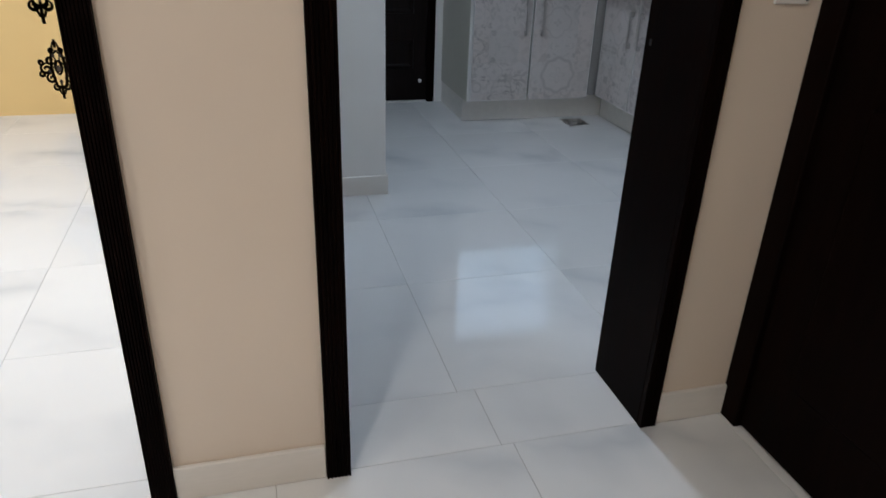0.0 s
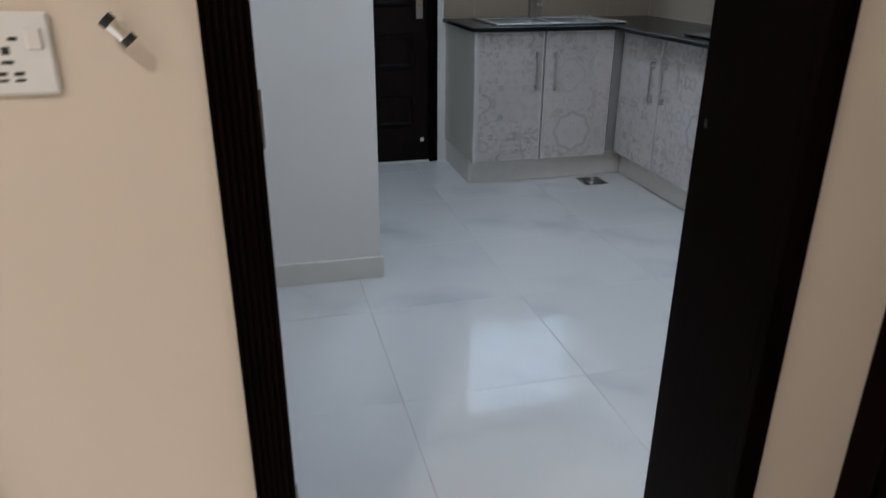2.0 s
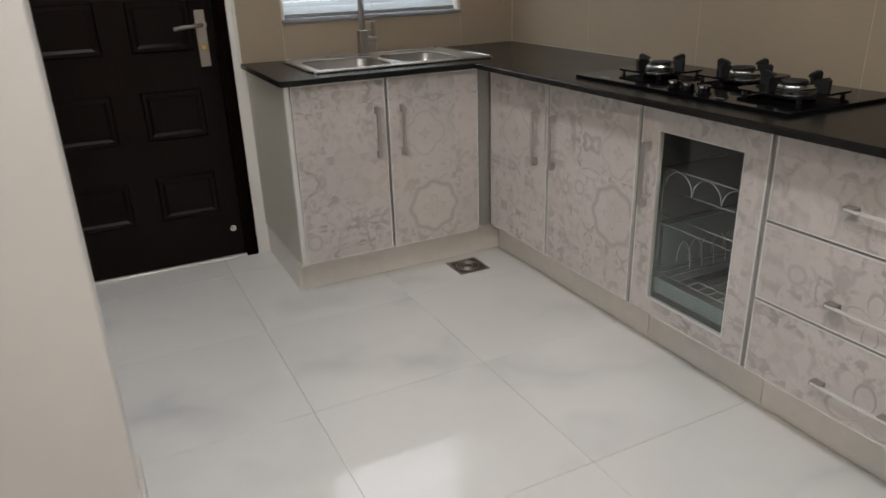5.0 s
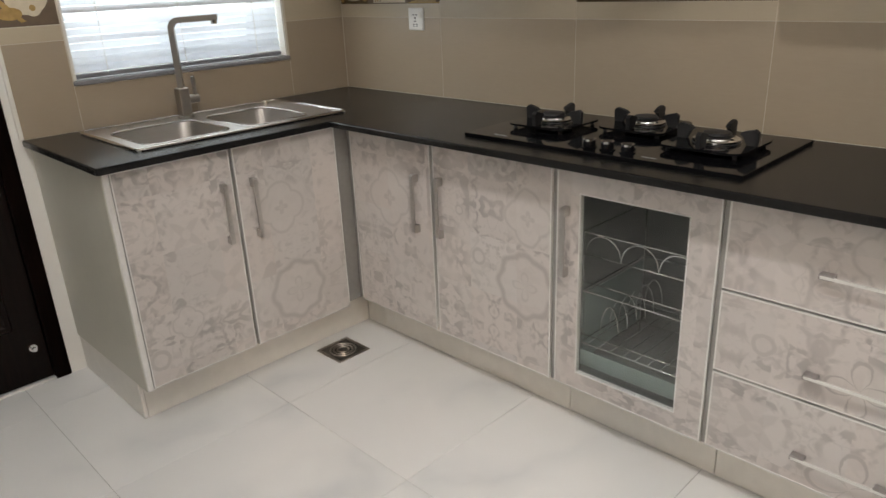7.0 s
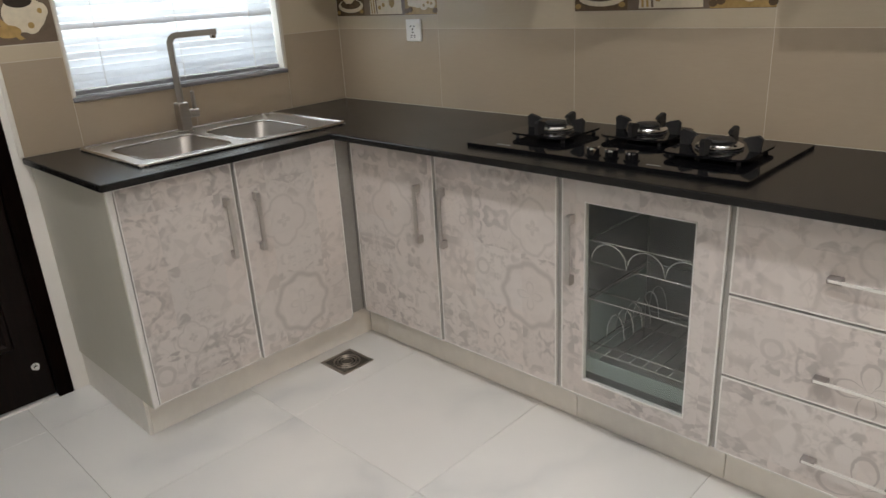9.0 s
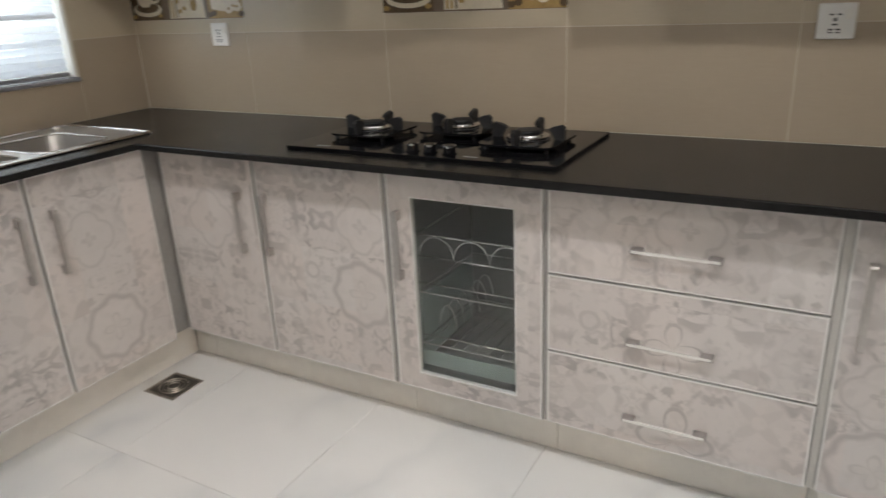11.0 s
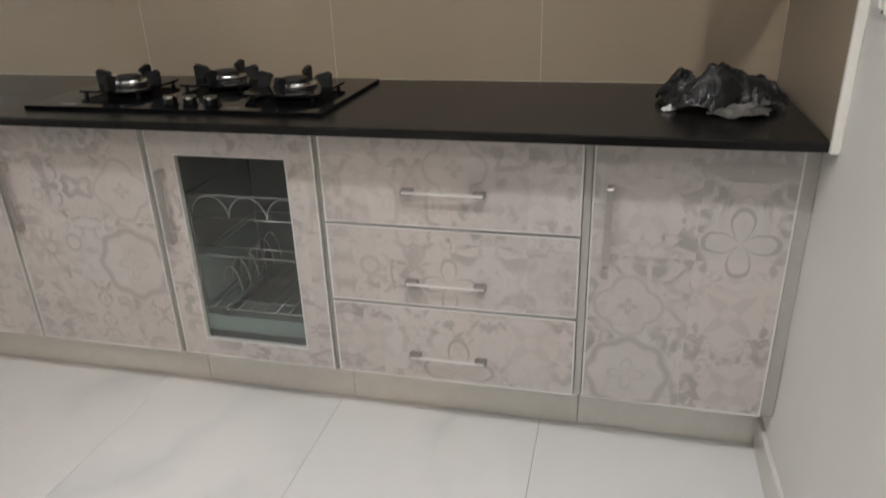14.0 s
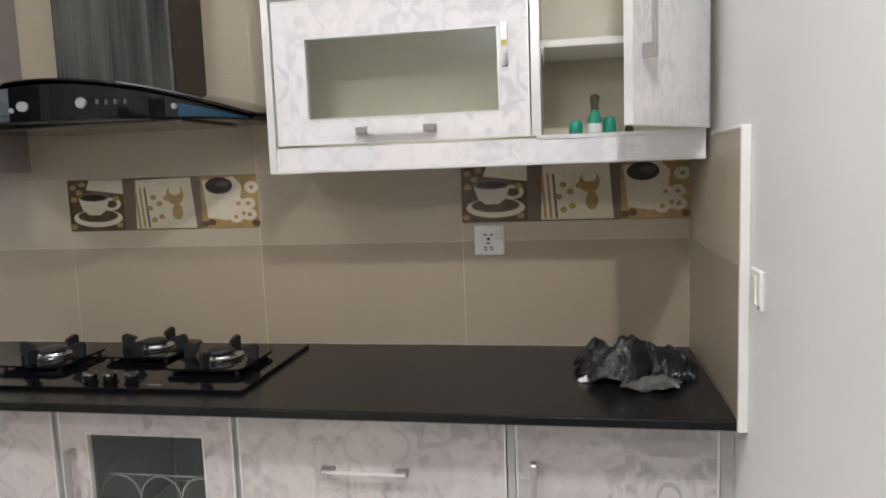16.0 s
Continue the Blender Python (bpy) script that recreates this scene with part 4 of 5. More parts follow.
for x0, x1 in (B1, B2):
    bm = bmesh.new()
    rings = []
    for inset, z in ((0.0, zt + 0.0042), (0.006, zt - 0.004), (0.012, zt - 0.10), (0.030, zt - 0.150), (0.06, zt - 0.158)):
        ring = []
        for cx, cy, a0 in ((x1, BY1, 0), (x0, BY1, 90), (x0, BY0, 180), (x1, BY0, 270)):
            r = 0.05
            ox = cx - (inset + r) * (1 if cx == x1 else -1)
            oy = cy - (inset + r) * (1 if cy == BY1 else -1)
            for k in range(5):
                a = radians(a0 + 90 * k / 4)
                ring.append(bm.verts.new((ox + r * math.cos(a), oy + r * math.sin(a), z)))
        rings.append(ring)
    for a, b in zip(rings, rings[1:]):
        for k in range(20):
            bm.faces.new((a[k], a[(k + 1) % 20], b[(k + 1) % 20], b[k]))
    bm.faces.new(rings[-1])
    bowl = part("bowl", bm, M_BOWL, SINK, smooth=True)
    lip = [(x0 + 0.004, BY0 + 0.05), (x0 + 0.018, BY0 + 0.018), (x0 + 0.05, BY0 + 0.004), (x1 - 0.05, BY0 + 0.004), (x1 - 0.018, BY0 + 0.018), (x1 - 0.004, BY0 + 0.05), (x1 - 0.004, BY1 - 0.05), (x1 - 0.018, BY1 - 0.018), (x1 - 0.05, BY1 - 0.004), (x0 + 0.05, BY1 - 0.004), (x0 + 0.018, BY1 - 0.018), (x0 + 0.004, BY1 - 0.05)]
    part("lip", tube([(x, y, zt + 0.0035) for x, y in lip], 0.0032, 8, closed=True), M_RIM, bowl, "polished lip of the bowl", smooth=True)
    part("waste", lathe([(0.036, 0.0), (0.036, 0.003), (0.028, 0.003), (0.012, 0.001)], ((x0 + x1) / 2, (BY0 + BY1) / 2, zt - 0.157), 20), M_CHROME, bowl, "chrome waste")
    for cx, cy in ((x0, BY0), (x1, BY0), (x0, BY1), (x1, BY1)):
        sx, sy = (1 if cx == x0 else -1), (1 if cy == BY0 else -1)
        pts = [(cx, cy)] + [(cx + sx * 0.056 * (1 - math.sin(radians(a))), cy + sy * 0.056 * (1 - math.cos(radians(a)))) for a in range(0, 91, 15)]
        part("corner_web", plate(pts, 2, zt + 0.0006, 0.0035), M_STEEL, SINK)
part("overflow_cap", rod((SX1 - 0.075, SY1 - 0.055, zt + 0.004), (SX1 - 0.075, SY1 - 0.055, zt + 0.020), 0.016, 18), M_CHROME, SINK, "small chrome overflow cap")

TAP = thing("kitchen_tap", "tall brushed nickel mixer tap with a square swan neck", "tap")
tx, ty = 2.392, 7.300
part("base", lathe([(0.030, 0.0), (0.030, 0.006), (0.024, 0.009), (0.024, 0.012)], (tx, ty, zt + 0.004), 24), M_NICKEL, TAP)
part("body", box((tx - 0.021, ty - 0.021, zt + 0.012), (tx + 0.021, ty + 0.021, 1.000), 0.006, seg=2), M_NICKEL, TAP)
bm = bmesh.new()
path = [(0, 0.998), (0, 1.205)] + [(0.03 * (1 - math.cos(radians(a))), 1.205 + 0.03 * math.sin(radians(a))) for a in range(15, 91, 15)] + [(0.165, 1.239)]
hw, ht = 0.013, 0.010
rings = []
dirx, diry = 0.80, -0.60
for i, (s, z) in enumerate(path):
    p0, p1 = path[max(i - 1, 0)], path[min(i + 1, len(path) - 1)]
    ds, dz = p1[0] - p0[0], p1[1] - p0[1]
    L = math.hypot(ds, dz)
    ns, nz = -dz / L, ds / L
    rings.append([bm.verts.new((tx + (s + ns * b * ht) * dirx - diry * a * hw, ty + (s + ns * b * ht) * diry + dirx * a * hw, z + nz * b * ht)) for a, b in ((-1, -1), (1, -1), (1, 1), (-1, 1))])
for a, b in zip(rings, rings[1:]):
    for k in range(4):
        bm.faces.new((a[k], a[(k + 1) % 4], b[(k + 1) % 4], b[k]))
bm.faces.new(rings[0])
bm.faces.new(rings[-1])
part("spout", bm, M_NICKEL, TAP)
part("aerator", rod((tx + 0.150 * dirx, ty + 0.150 * diry, 1.231), (tx + 0.150 * dirx, ty + 0.150 * diry, 1.216), 0.011, 16), M_CHROME, TAP)
lev = part("lever_hub", rod((tx + 0.018, ty, 0.955), (tx + 0.060, ty, 0.955), 0.016, 18), M_NICKEL, TAP)
part("lever", box((tx + 0.044, ty - 0.008, 0.960), (tx + 0.056, ty + 0.008, 1.035), 0.003), M_NICKEL, lev)

# hob
HOB = thing("gas_hob", "black glass three-burner gas hob with iron pan supports", "hob")
HX0, HX1, HY0, HY1 = 2.758, 3.205, 5.372, 6.225
part("glass_top", box((HX0, HY0, TOP + 0.0005), (HX1, HY1, TOP + 0.011), 0.0012), M_BLACKGLASS, HOB)
hz = TOP + 0.0112


def burner(cx, cy, k):
    b = part("burner", lathe([(0.060 * k, 0.0), (0.062 * k, 0.019), (0.052 * k, 0.022), (0.046 * k, 0.032), (0.030 * k, 0.034)], (cx, cy, hz), 28), M_IRON, HOB, "dark burner base with a bright ring")
    part("burner_cap", lathe([(0.036 * k, 0.0), (0.038 * k, 0.004), (0.034 * k, 0.009), (0.012 * k, 0.011)], (cx, cy, hz + 0.034), 28), M_IRON, b, "black enamelled burner cap")
    part("burner_ring", lathe([(0.060 * k, 0), (0.061 * k, 0.006), (0.052 * k, 0.008), (0.050 * k, 0.012), (0.044 * k, 0.0125)], (cx, cy, hz + 0.020), 28), M_BURNER, b)
    h = 0.112 * k
    c_, o_ = 0.030, []
    for sx, sy in ((1, 1), (-1, 1), (-1, -1), (1, -1)):
        corner = [(cx + sx * (h - c_ * (1 - math.cos(a))), cy + sy * (h - c_ * (1 - math.sin(a)))) for a in [radians(t) for t in (0, 30, 60, 90)]]
        o_ += corner if sx * sy > 0 else corner[::-1]
    grate = part("pan_support", plate(o_, 2, hz + 0.012, 0.006), M_BLACKGLASS, HOB, "square black pan support plate")
    for a in range(4):
        c, s = math.cos(radians(90 * a)), math.sin(radians(90 * a))
        bm = bmesh.new()
        outline = [(h - 0.004, 0.018), (h - 0.002, 0.052), (h - 0.012, 0.059), (h - 0.040, 0.052), (h - 0.050, 0.045), (h - 0.040, 0.039), (h - 0.030, 0.018)]
        f = []
        for t in (-0.006, 0.006):
            f.append([bm.verts.new((cx + r * c - t * s, cy + r * s + t * c, hz + z)) for r, z in outline])
        bm.faces.new(f[0])
        bm.faces.new(f[1])
        for i in range(len(outline)):
            j = (i + 1) % len(outline)
            bm.faces.new((f[0][i], f[0][j], f[1][j], f[1][i]))
        part("prong", bm, M_IRON, grate)
    for sx, sy in ((-1, -1), (1, -1), (-1, 1), (1, 1)):
        part("foot", rod((cx + sx * h * 0.8, cy + sy * h * 0.8, hz), (cx + sx * h * 0.8, cy + sy * h * 0.8, hz + 0.012), 0.006, 8), M_IRON, grate)


burner(2.975, 6.050, 0.93)
burner(3.075, 5.795, 0.93)
burner(2.975, 5.535, 0.98)
for ky in (5.808, 5.752, 5.692):
    kn = part("knob", lathe([(0.021, 0.0), (0.021, 0.003), (0.017, 0.004), (0.016, 0.022), (0.013, 0.024)], (2.805, ky, hz), 22), M_BLACKGLASS, HOB, "black control knob with a steel ring")
    part("knob_ring", lathe([(0.0172, 0.0), (0.0172, 0.005), (0.0150, 0.005)], (2.805, ky, hz + 0.018), 22), M_CHROME, kn)
for y0, y1 in ((5.60, 5.64), (6.08, 6.13)):
    part("printed_mark", box((2.785, y0, hz - 0.0002), (2.789, y1, hz + 0.0003)), M_BUTTON, HOB, "small grey printed mark")

# crumpled black bag in the corner
BAG = thing("plastic_bag", "crumpled black plastic bag lying on the worktop", "bag")


def ridged(p, octaves=4):
    """Sharp folds: high along the creases, low between them."""
    total, size = 0.0, 1.0
    for k in range(octaves):
        total += size * (1.0 - min(1.0, 2.2 * abs(noise.noise(p))))
        p, size = p * 1.9 + Vector((4.1, 1.7, 2.9)), size * 0.55
    return total / 2.0


def crumpled(name, centre, reach, height, turn, seed, mat, label="", fold=0.05, curl=0.0, seg=64):
    """A loose sheet of film, gathered into folds over a low heap, its hem lying on the worktop."""
    bm = bmesh.new()
    bmesh.ops.create_grid(bm, x_segments=seg, y_segments=seg, size=1.0)
    c, s_ = math.cos(turn), math.sin(turn)
    for v in bm.verts:
        a, b = v.co.x, v.co.y
        r = max(abs(a), abs(b))
        hyp = math.hypot(a, b) or 1.0
        a, b = a * r / hyp, b * r / hyp
        q = Vector((a * 1.5, b * 1.5, seed))
        hem = 1.0 + 0.34 * noise.noise(Vector((a / (r + 0.01) * 1.7, b / (r + 0.01) * 1.7, seed + 3.3)))
        slip = Vector((noise.noise(q * 1.7 + Vector((9, 0, 0))), noise.noise(q * 1.7 + Vector((0, 9, 0)))))
        heap = max(0.0, 1.0 - r ** 2.2) * (0.62 + 0.75 * noise.noise(Vector((a * 1.2, b * 1.2, seed + 7.0))))
        z = height * heap + fold * (0.25 + 0.75 * (1 - r * 0.6)) * ridged(q) * 0.8 + curl * max(0.0, r - 0.7) * (0.5 + noise.noise(q))
        x = (a * hem + 0.20 * slip.x) * reach[0]
        y = (b * hem + 0.20 * slip.y) * reach[1]
        v.co = Vector((centre[0] + c * x - s_ * y, centre[1] + s_ * x + c * y, TOP + 0.0015 + max(0.0, z)))
    bmesh.ops.solidify(bm, geom=bm.faces[:], thickness=0.0005)
    return part(name, bm, mat, BAG, label)


M_FLAP = plain("grey_polythene", (0.075, 0.072, 0.068), 0.22, 0, 40, 0.4)
crumpled("body", (2.955, 4.455), (0.098, 0.125), 0.085, 0.2, 2.3, M_BAG, fold=0.066)
crumpled("fold", (3.000, 4.515), (0.080, 0.064), 0.055, 0.7, 5.9, M_BAG, "puckered end of the bag", 0.052)
crumpled("fold", (2.965, 4.365), (0.074, 0.060), 0.052, -0.5, 8.4, M_BAG, "puckered end of the bag", 0.055)
crumpled("flap", (2.868, 4.412), (0.048, 0.070), 0.018, 0.15, 1.1, M_FLAP, "loose greyish flap of the bag", 0.026, 0.02, 40)
# a glint on the polythene, modelled as a scrap of white
crumpled("torn_tip", (2.905, 4.566), (0.010, 0.016), 0.012, 0.5, 3.1, M_SOCKET, "small white tip standing for a glint", 0.012, 0.0, 12)

# ---- wall cabinets, hood ----
CX, CZ0, CZ1 = 2.962, 1.408, 2.20
WC = thing("wall_cabinet", "pale patchwork wall cabinet with a glazed flap and one open door", "cabinet", "wall cabinets")
CY0, CYM, CY1 = 4.284, 4.672, 5.354
for lo, hi in (((CX + 0.020, CY1 - 0.018, CZ0), (XE - 0.012, CY1, CZ1)), ((CX + 0.020, CY0, CZ0), (XE - 0.012, CY0 + 0.016, CZ1)), ((CX + 0.020, CYM - 0.008, CZ0 + 0.063), (XE - 0.020, CYM + 0.008, CZ1 - 0.018))):
    part("side_panel", boxes((lo, hi)), M_INSIDE, WC, "cream side panel")
for lo, hi in (((CX + 0.020, CY0 + 0.016, CZ0 + 0.045), (XE - 0.012, CY1 - 0.018, CZ0 + 0.063)), ((CX + 0.020, CY0 + 0.016, CZ1 - 0.018), (XE - 0.012, CY1 - 0.018, CZ1))):
    part("base_panel", boxes((lo, hi)), M_INSIDE, WC, "cream cabinet board")
part("back_panel", boxes(((XE - 0.020, CY0 + 0.016, CZ0 + 0.063), (XE - 0.012, CY1 - 0.018, CZ1 - 0.018))), M_INSIDE, WC, "cream back panel")
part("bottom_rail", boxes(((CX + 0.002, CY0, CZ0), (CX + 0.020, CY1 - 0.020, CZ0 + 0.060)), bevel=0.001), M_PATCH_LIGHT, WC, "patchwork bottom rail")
part("rail_trim", boxes(((CX - 0.001, CY0, CZ0 - 0.004), (CX + 0.020, CY1 - 0.020, CZ0 + 0.004)), ((CX - 0.001, CY0, CZ0 + 0.056), (CX + 0.016, CYM, CZ0 + 0.066)), ((CX - 0.001, CY1 - 0.020, CZ0 - 0.004), (CX + 0.021, CY1, CZ1)),
                        ((CX - 0.001, CYM - 0.012, CZ0 + 0.066), (CX + 0.019, CYM + 0.010, CZ1)), ((CX + 0.0, CY0, CZ0 + 0.066), (CX + 0.019, CY0 + 0.018, CZ1)), bevel=0.001), M_ALU, WC, "bright aluminium edge profiles")
part("shelf", boxes(((CX + 0.035, CY0 + 0.017, 1.683), (XE - 0.021, CYM - 0.009, 1.701)), bevel=0.001), M_TRIM, WC, "white shelf")
part("shelf", boxes(((CX + 0.035, CYM + 0.009, 1.835), (XE - 0.021, CY1 - 0.019, 1.853)), bevel=0.001), M_TRIM, WC, "white shelf")
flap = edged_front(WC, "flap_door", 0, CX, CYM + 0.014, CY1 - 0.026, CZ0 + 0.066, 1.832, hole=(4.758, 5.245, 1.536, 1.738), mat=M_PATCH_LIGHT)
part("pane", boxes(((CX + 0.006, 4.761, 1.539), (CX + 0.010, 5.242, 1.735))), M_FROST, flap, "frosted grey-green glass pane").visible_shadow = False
# pale bar imitates the door mirrored in the handle; feet coloured as shaded
bow = bow_handle(flap, (CX, 4.915, 1.504), (CX, 5.112, 1.504), (-1, 0, 0), "bow handle paled for its reflection, on shaded feet", M_ALU)
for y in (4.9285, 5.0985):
    part("handle_foot", box((CX - 0.0275, y - 0.0145, 1.504 - 0.0085), (CX - 0.0005, y + 0.0145, 1.504 + 0.0085), 0.001), M_FOOT, bow, "grey handle foot, darkened for shade")
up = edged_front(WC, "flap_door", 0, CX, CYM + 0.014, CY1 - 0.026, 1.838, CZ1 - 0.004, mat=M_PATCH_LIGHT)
bow = bow_handle(up, (CX, 4.915, 1.885), (CX, 5.112, 1.885), (-1, 0, 0), "bow handle paled for its reflection, on shaded feet", M_ALU)
for y in (4.9285, 5.0985):
    part("handle_foot", box((CX - 0.0275, y - 0.0145, 1.885 - 0.0085), (CX - 0.0005, y + 0.0145, 1.885 + 0.0085), 0.001), M_FOOT, bow, "grey handle foot, darkened for shade")
part("catch", boxes(((CX - 0.004, 4.735, 1.640), (CX + 0.001, 4.752, 1.745)), bevel=0.001), M_CHROME, flap, "small metal catch with a yellow sticker")
part("sticker", boxes(((CX - 0.0052, 4.738, 1.688), (CX - 0.0042, 4.750, 1.702))), plain("yellow_sticker", (0.6, 0.5, 0.05), 0.5), flap, "yellow sticker")
part("hinge_plate", boxes(((CX - 0.006, CYM - 0.022, 1.628), (CX + 0.010, CYM - 0.013, 1.682)), bevel=0.002), M_CHROME, WC, "chrome hinge plate")
# the open leaf, hinged at the end wall and swung out towards the room
hinge = Vector((CX + 0.002, CY0 + 0.010, 0))
swing = radians(58)
w = CYM - CY0 - 0.016


def swung(bm):
    m = Matrix.Translation(hinge) @ Matrix.Rotation(swing, 4, "Z")
    bmesh.ops.transform(bm, matrix=m, verts=bm.verts)
    return bm


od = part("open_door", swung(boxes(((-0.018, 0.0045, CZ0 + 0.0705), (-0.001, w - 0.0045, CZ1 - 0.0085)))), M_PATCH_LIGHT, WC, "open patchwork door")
part("edge_trim", swung(boxes(((-0.019, 0, CZ0 + 0.066), (0, 0.0045, CZ1 - 0.004)), ((-0.019, w - 0.0045, CZ0 + 0.066), (0, w, CZ1 - 0.004)), ((-0.019, 0.0045, CZ0 + 0.066), (0, w - 0.0045, CZ0 + 0.0705)), ((-0.019, 0.0045, CZ1 - 0.0085), (0, w - 0.0045, CZ1 - 0.004)))), M_ALU, od, "bright aluminium edge trim")
part("handle", swung(boxes(((-0.046, w - 0.052, 1.600), (-0.018, w - 0.038, 1.628)), ((-0.046, w - 0.052, 1.772), (-0.018, w - 0.038, 1.800)), ((-0.046, w - 0.052, 1.612), (-0.039, w - 0.038, 1.788)), bevel=0.002)), M_HANDLE, od, "slim aluminium bow handle")

# little bottles on the cabinet floor
zc = CZ0 + 0.0635
bt = thing("small_bottle", "small brown bottle with a green collar on the cabinet floor", "bottle", "small bottles")
part("body", lathe([(0.017, 0), (0.018, 0.003), (0.018, 0.040), (0.010, 0.056), (0.009, 0.066)], (3.03, 4.532, zc), 18), M_GREEN, bt, "green bottle body")
part("cap", lathe([(0.010, 0), (0.010, 0.020), (0.012, 0.022), (0.012, 0.034), (0.008, 0.038)], (3.03, 4.532, zc + 0.060), 18), M_BROWN, bt, "brown cap")
part("paper_label", lathe([(0.0184, 0.0), (0.0184, 0.022)], (3.03, 4.532, zc + 0.006), 18), M_SOCKET, bt, "pale paper label")
for bx, bys, hh in ((3.02, 4.578, 0.038), (3.05, 4.496, 0.046)):
    s = thing("green_cap", "small rounded green plastic cap on the cabinet floor", "cap", "small bottles")
    part("cap", lathe([(0.012, 0), (0.017, 0.006), (0.017, hh * 0.6), (0.014, hh * 0.92), (0.004, hh)], (bx, bys, zc), 18), M_GREEN, s, smooth=True)
kn = thing("brown_stopper", "tiny brown stopper beside the green caps", "stopper", "small bottles")
part("stopper", lathe([(0.011, 0), (0.011, 0.014), (0.007, 0.022)], (3.06, 4.448, zc), 16), M_BROWN, kn)

WC2 = thing("wall_cabinet", "pale wall cabinet beyond the hood, its plain end towards it", "cabinet", "wall cabinets")
# the grey-mauve carries the hood's shadow on this cabinet end
part("body", boxes(((CX + 0.02, 6.290, CZ0 + 0.03), (XE - 0.012, 7.415, CZ1)), bevel=0.001), plain("hood_shaded_board", (0.34, 0.31, 0.30), 0.45, 0, 20, 0.06), WC2, "plain carcass, greyed for the hood's shade")
d = edged_front(WC2, "door", 0, CX, 6.294, 6.845, CZ0 + 0.03, CZ1 - 0.004, mat=M_PATCH_LIGHT)
bow_handle(d, (CX, 6.80, 1.50), (CX, 6.80, 1.70), (-1, 0, 0))
d = edged_front(WC2, "door", 0, CX, 6.855, 7.41, CZ0 + 0.03, CZ1 - 0.004, mat=M_PATCH_LIGHT)
bow_handle(d, (CX, 6.90, 1.50), (CX, 6.90, 1.70), (-1, 0, 0))

HOOD = thing("cooker_hood", "black glass chimney cooker hood with a curved canopy", "cooker hood")
HC, HW = 5.857, 0.428
n = 28
bm = bmesh.new()
rows = []
for i in range(n + 1):
    s = -1 + 2 * i / n
    y = HC + s * HW
    xf = 2.785 + 0.26 * abs(s) ** 2.4
    zt_ = 1.560 + 0.082 * (1 - s * s)
    rows.append([bm.verts.new(p) for p in ((xf, y, 1.552), (xf - 0.004, y, 1.556), (xf, y, zt_), (xf + 0.02, y, zt_ + 0.004), (XE - 0.011, y, zt_ + 0.012), (XE - 0.011, y, 1.552))])
for a, b in zip(rows, rows[1:]):
    for k in range(6):
        bm.faces.new((a[k], a[(k + 1) % 6], b[(k + 1) % 6], b[k]))
bm.faces.new(rows[0])
bm.faces.new(rows[-1])
part("canopy", bm, M_BLACKGLASS, HOOD)
bm = bmesh.new()
for side in (0, 1):
    ring = []
    for i in range(n + 1):
        s = -1.0 + 2 * i / n
        y = HC + s * (HW + 0.012)
        xf = 2.775 + 0.26 * abs(s) ** 2.4
        zt_ = 1.562 + 0.084 * (1 - s * s)
        ring.append([(xf, y, zt_ + 0.003), (XE - 0.012, y, zt_ + 0.015), (XE - 0.012, y, zt_ + 0.020), (xf, y, zt_ + 0.008)])
rows = [[bm.verts.new(p) for p in r] for r in ring]
for a, b in zip(rows, rows[1:]):
    for k in range(4):
        bm.faces.new((a[k], a[(k + 1) % 4], b[(k + 1) % 4], b[k]))
bm.faces.new(rows[0])
bm.faces.new(rows[-1])
part("glass_canopy", bm, M_BLACKGLASS, HOOD, "thin black glass top")
for sgn in (-1, 1):
    pts = []
    for k in range(13):
        q = 0.42 + 0.57 * k / 12
        pts.append((2.790 + 0.26 * q ** 2.4, HC + sgn * q * HW, 1.570 + 0.084 * (1 - q * q)))
    part("glass_edge", tube(pts, 0.004, 6), plain("pale_glass_edge", (0.34, 0.36, 0.36), 0.12, 0, 40, 0.1), HOOD, "pale polished glass edge")
part("filter_plate", boxes(((2.90, HC - 0.30, 1.545), (XE - 0.05, HC + 0.30, 1.5515)), bevel=0.002), M_FILTER, HOOD, "grey metal filter underneath")
part("chimney", box((3.075, 5.672, 1.60), (XE - 0.011, 6.035, CEIL - 0.002), 0.006), M_CHIMNEY, HOOD, "dark brushed chimney, upright reflections painted in its colour")
part("chimney_side", box((3.085, 5.666, 1.62), (XE - 0.012, 5.6715, CEIL - 0.003)), plain("dark_brown_metal", (0.035, 0.022, 0.018), 0.3, 0.3, 30, 0.2), HOOD, "dark brown chimney side")


def fascia_x(y):
    return 2.785 + 0.26 * abs((y - HC) / HW) ** 2.4


for y, z, ry_, rz_, mat in ((5.752, 1.592, 0.013, 0.013, M_BUTTON), (5.905, 1.590, 0.016, 0.012, M_BUTTON), (5.565, 1.583, 0.006, 0.007, M_BUTTON), (5.715, 1.594, 0.003, 0.006, M_NICKEL), (5.695, 1.594, 0.003, 0.006, M_NICKEL), (5.676, 1.594, 0.003, 0.006, M_NICKEL), (5.655, 1.594, 0.003, 0.006, M_NICKEL), (5.94, 1.582, 0.006, 0.006, M_BUTTON)):
    part("button", plate(oval(y, z, ry_, rz_, 16), 0, fascia_x(y) - 0.007, 0.012), mat, HOOD, "pale touch button")
bm = bmesh.new()
fr = [(HC - HW * s, 1.5535, 1.556 + 0.070 * (1 - s * s)) for s in [0.70 + 0.29 * k / 6 for k in range(7)]]
va = [bm.verts.new((fascia_x(y) - 0.0058, y, z0 + 0.004)) for y, z0, z1 in fr]
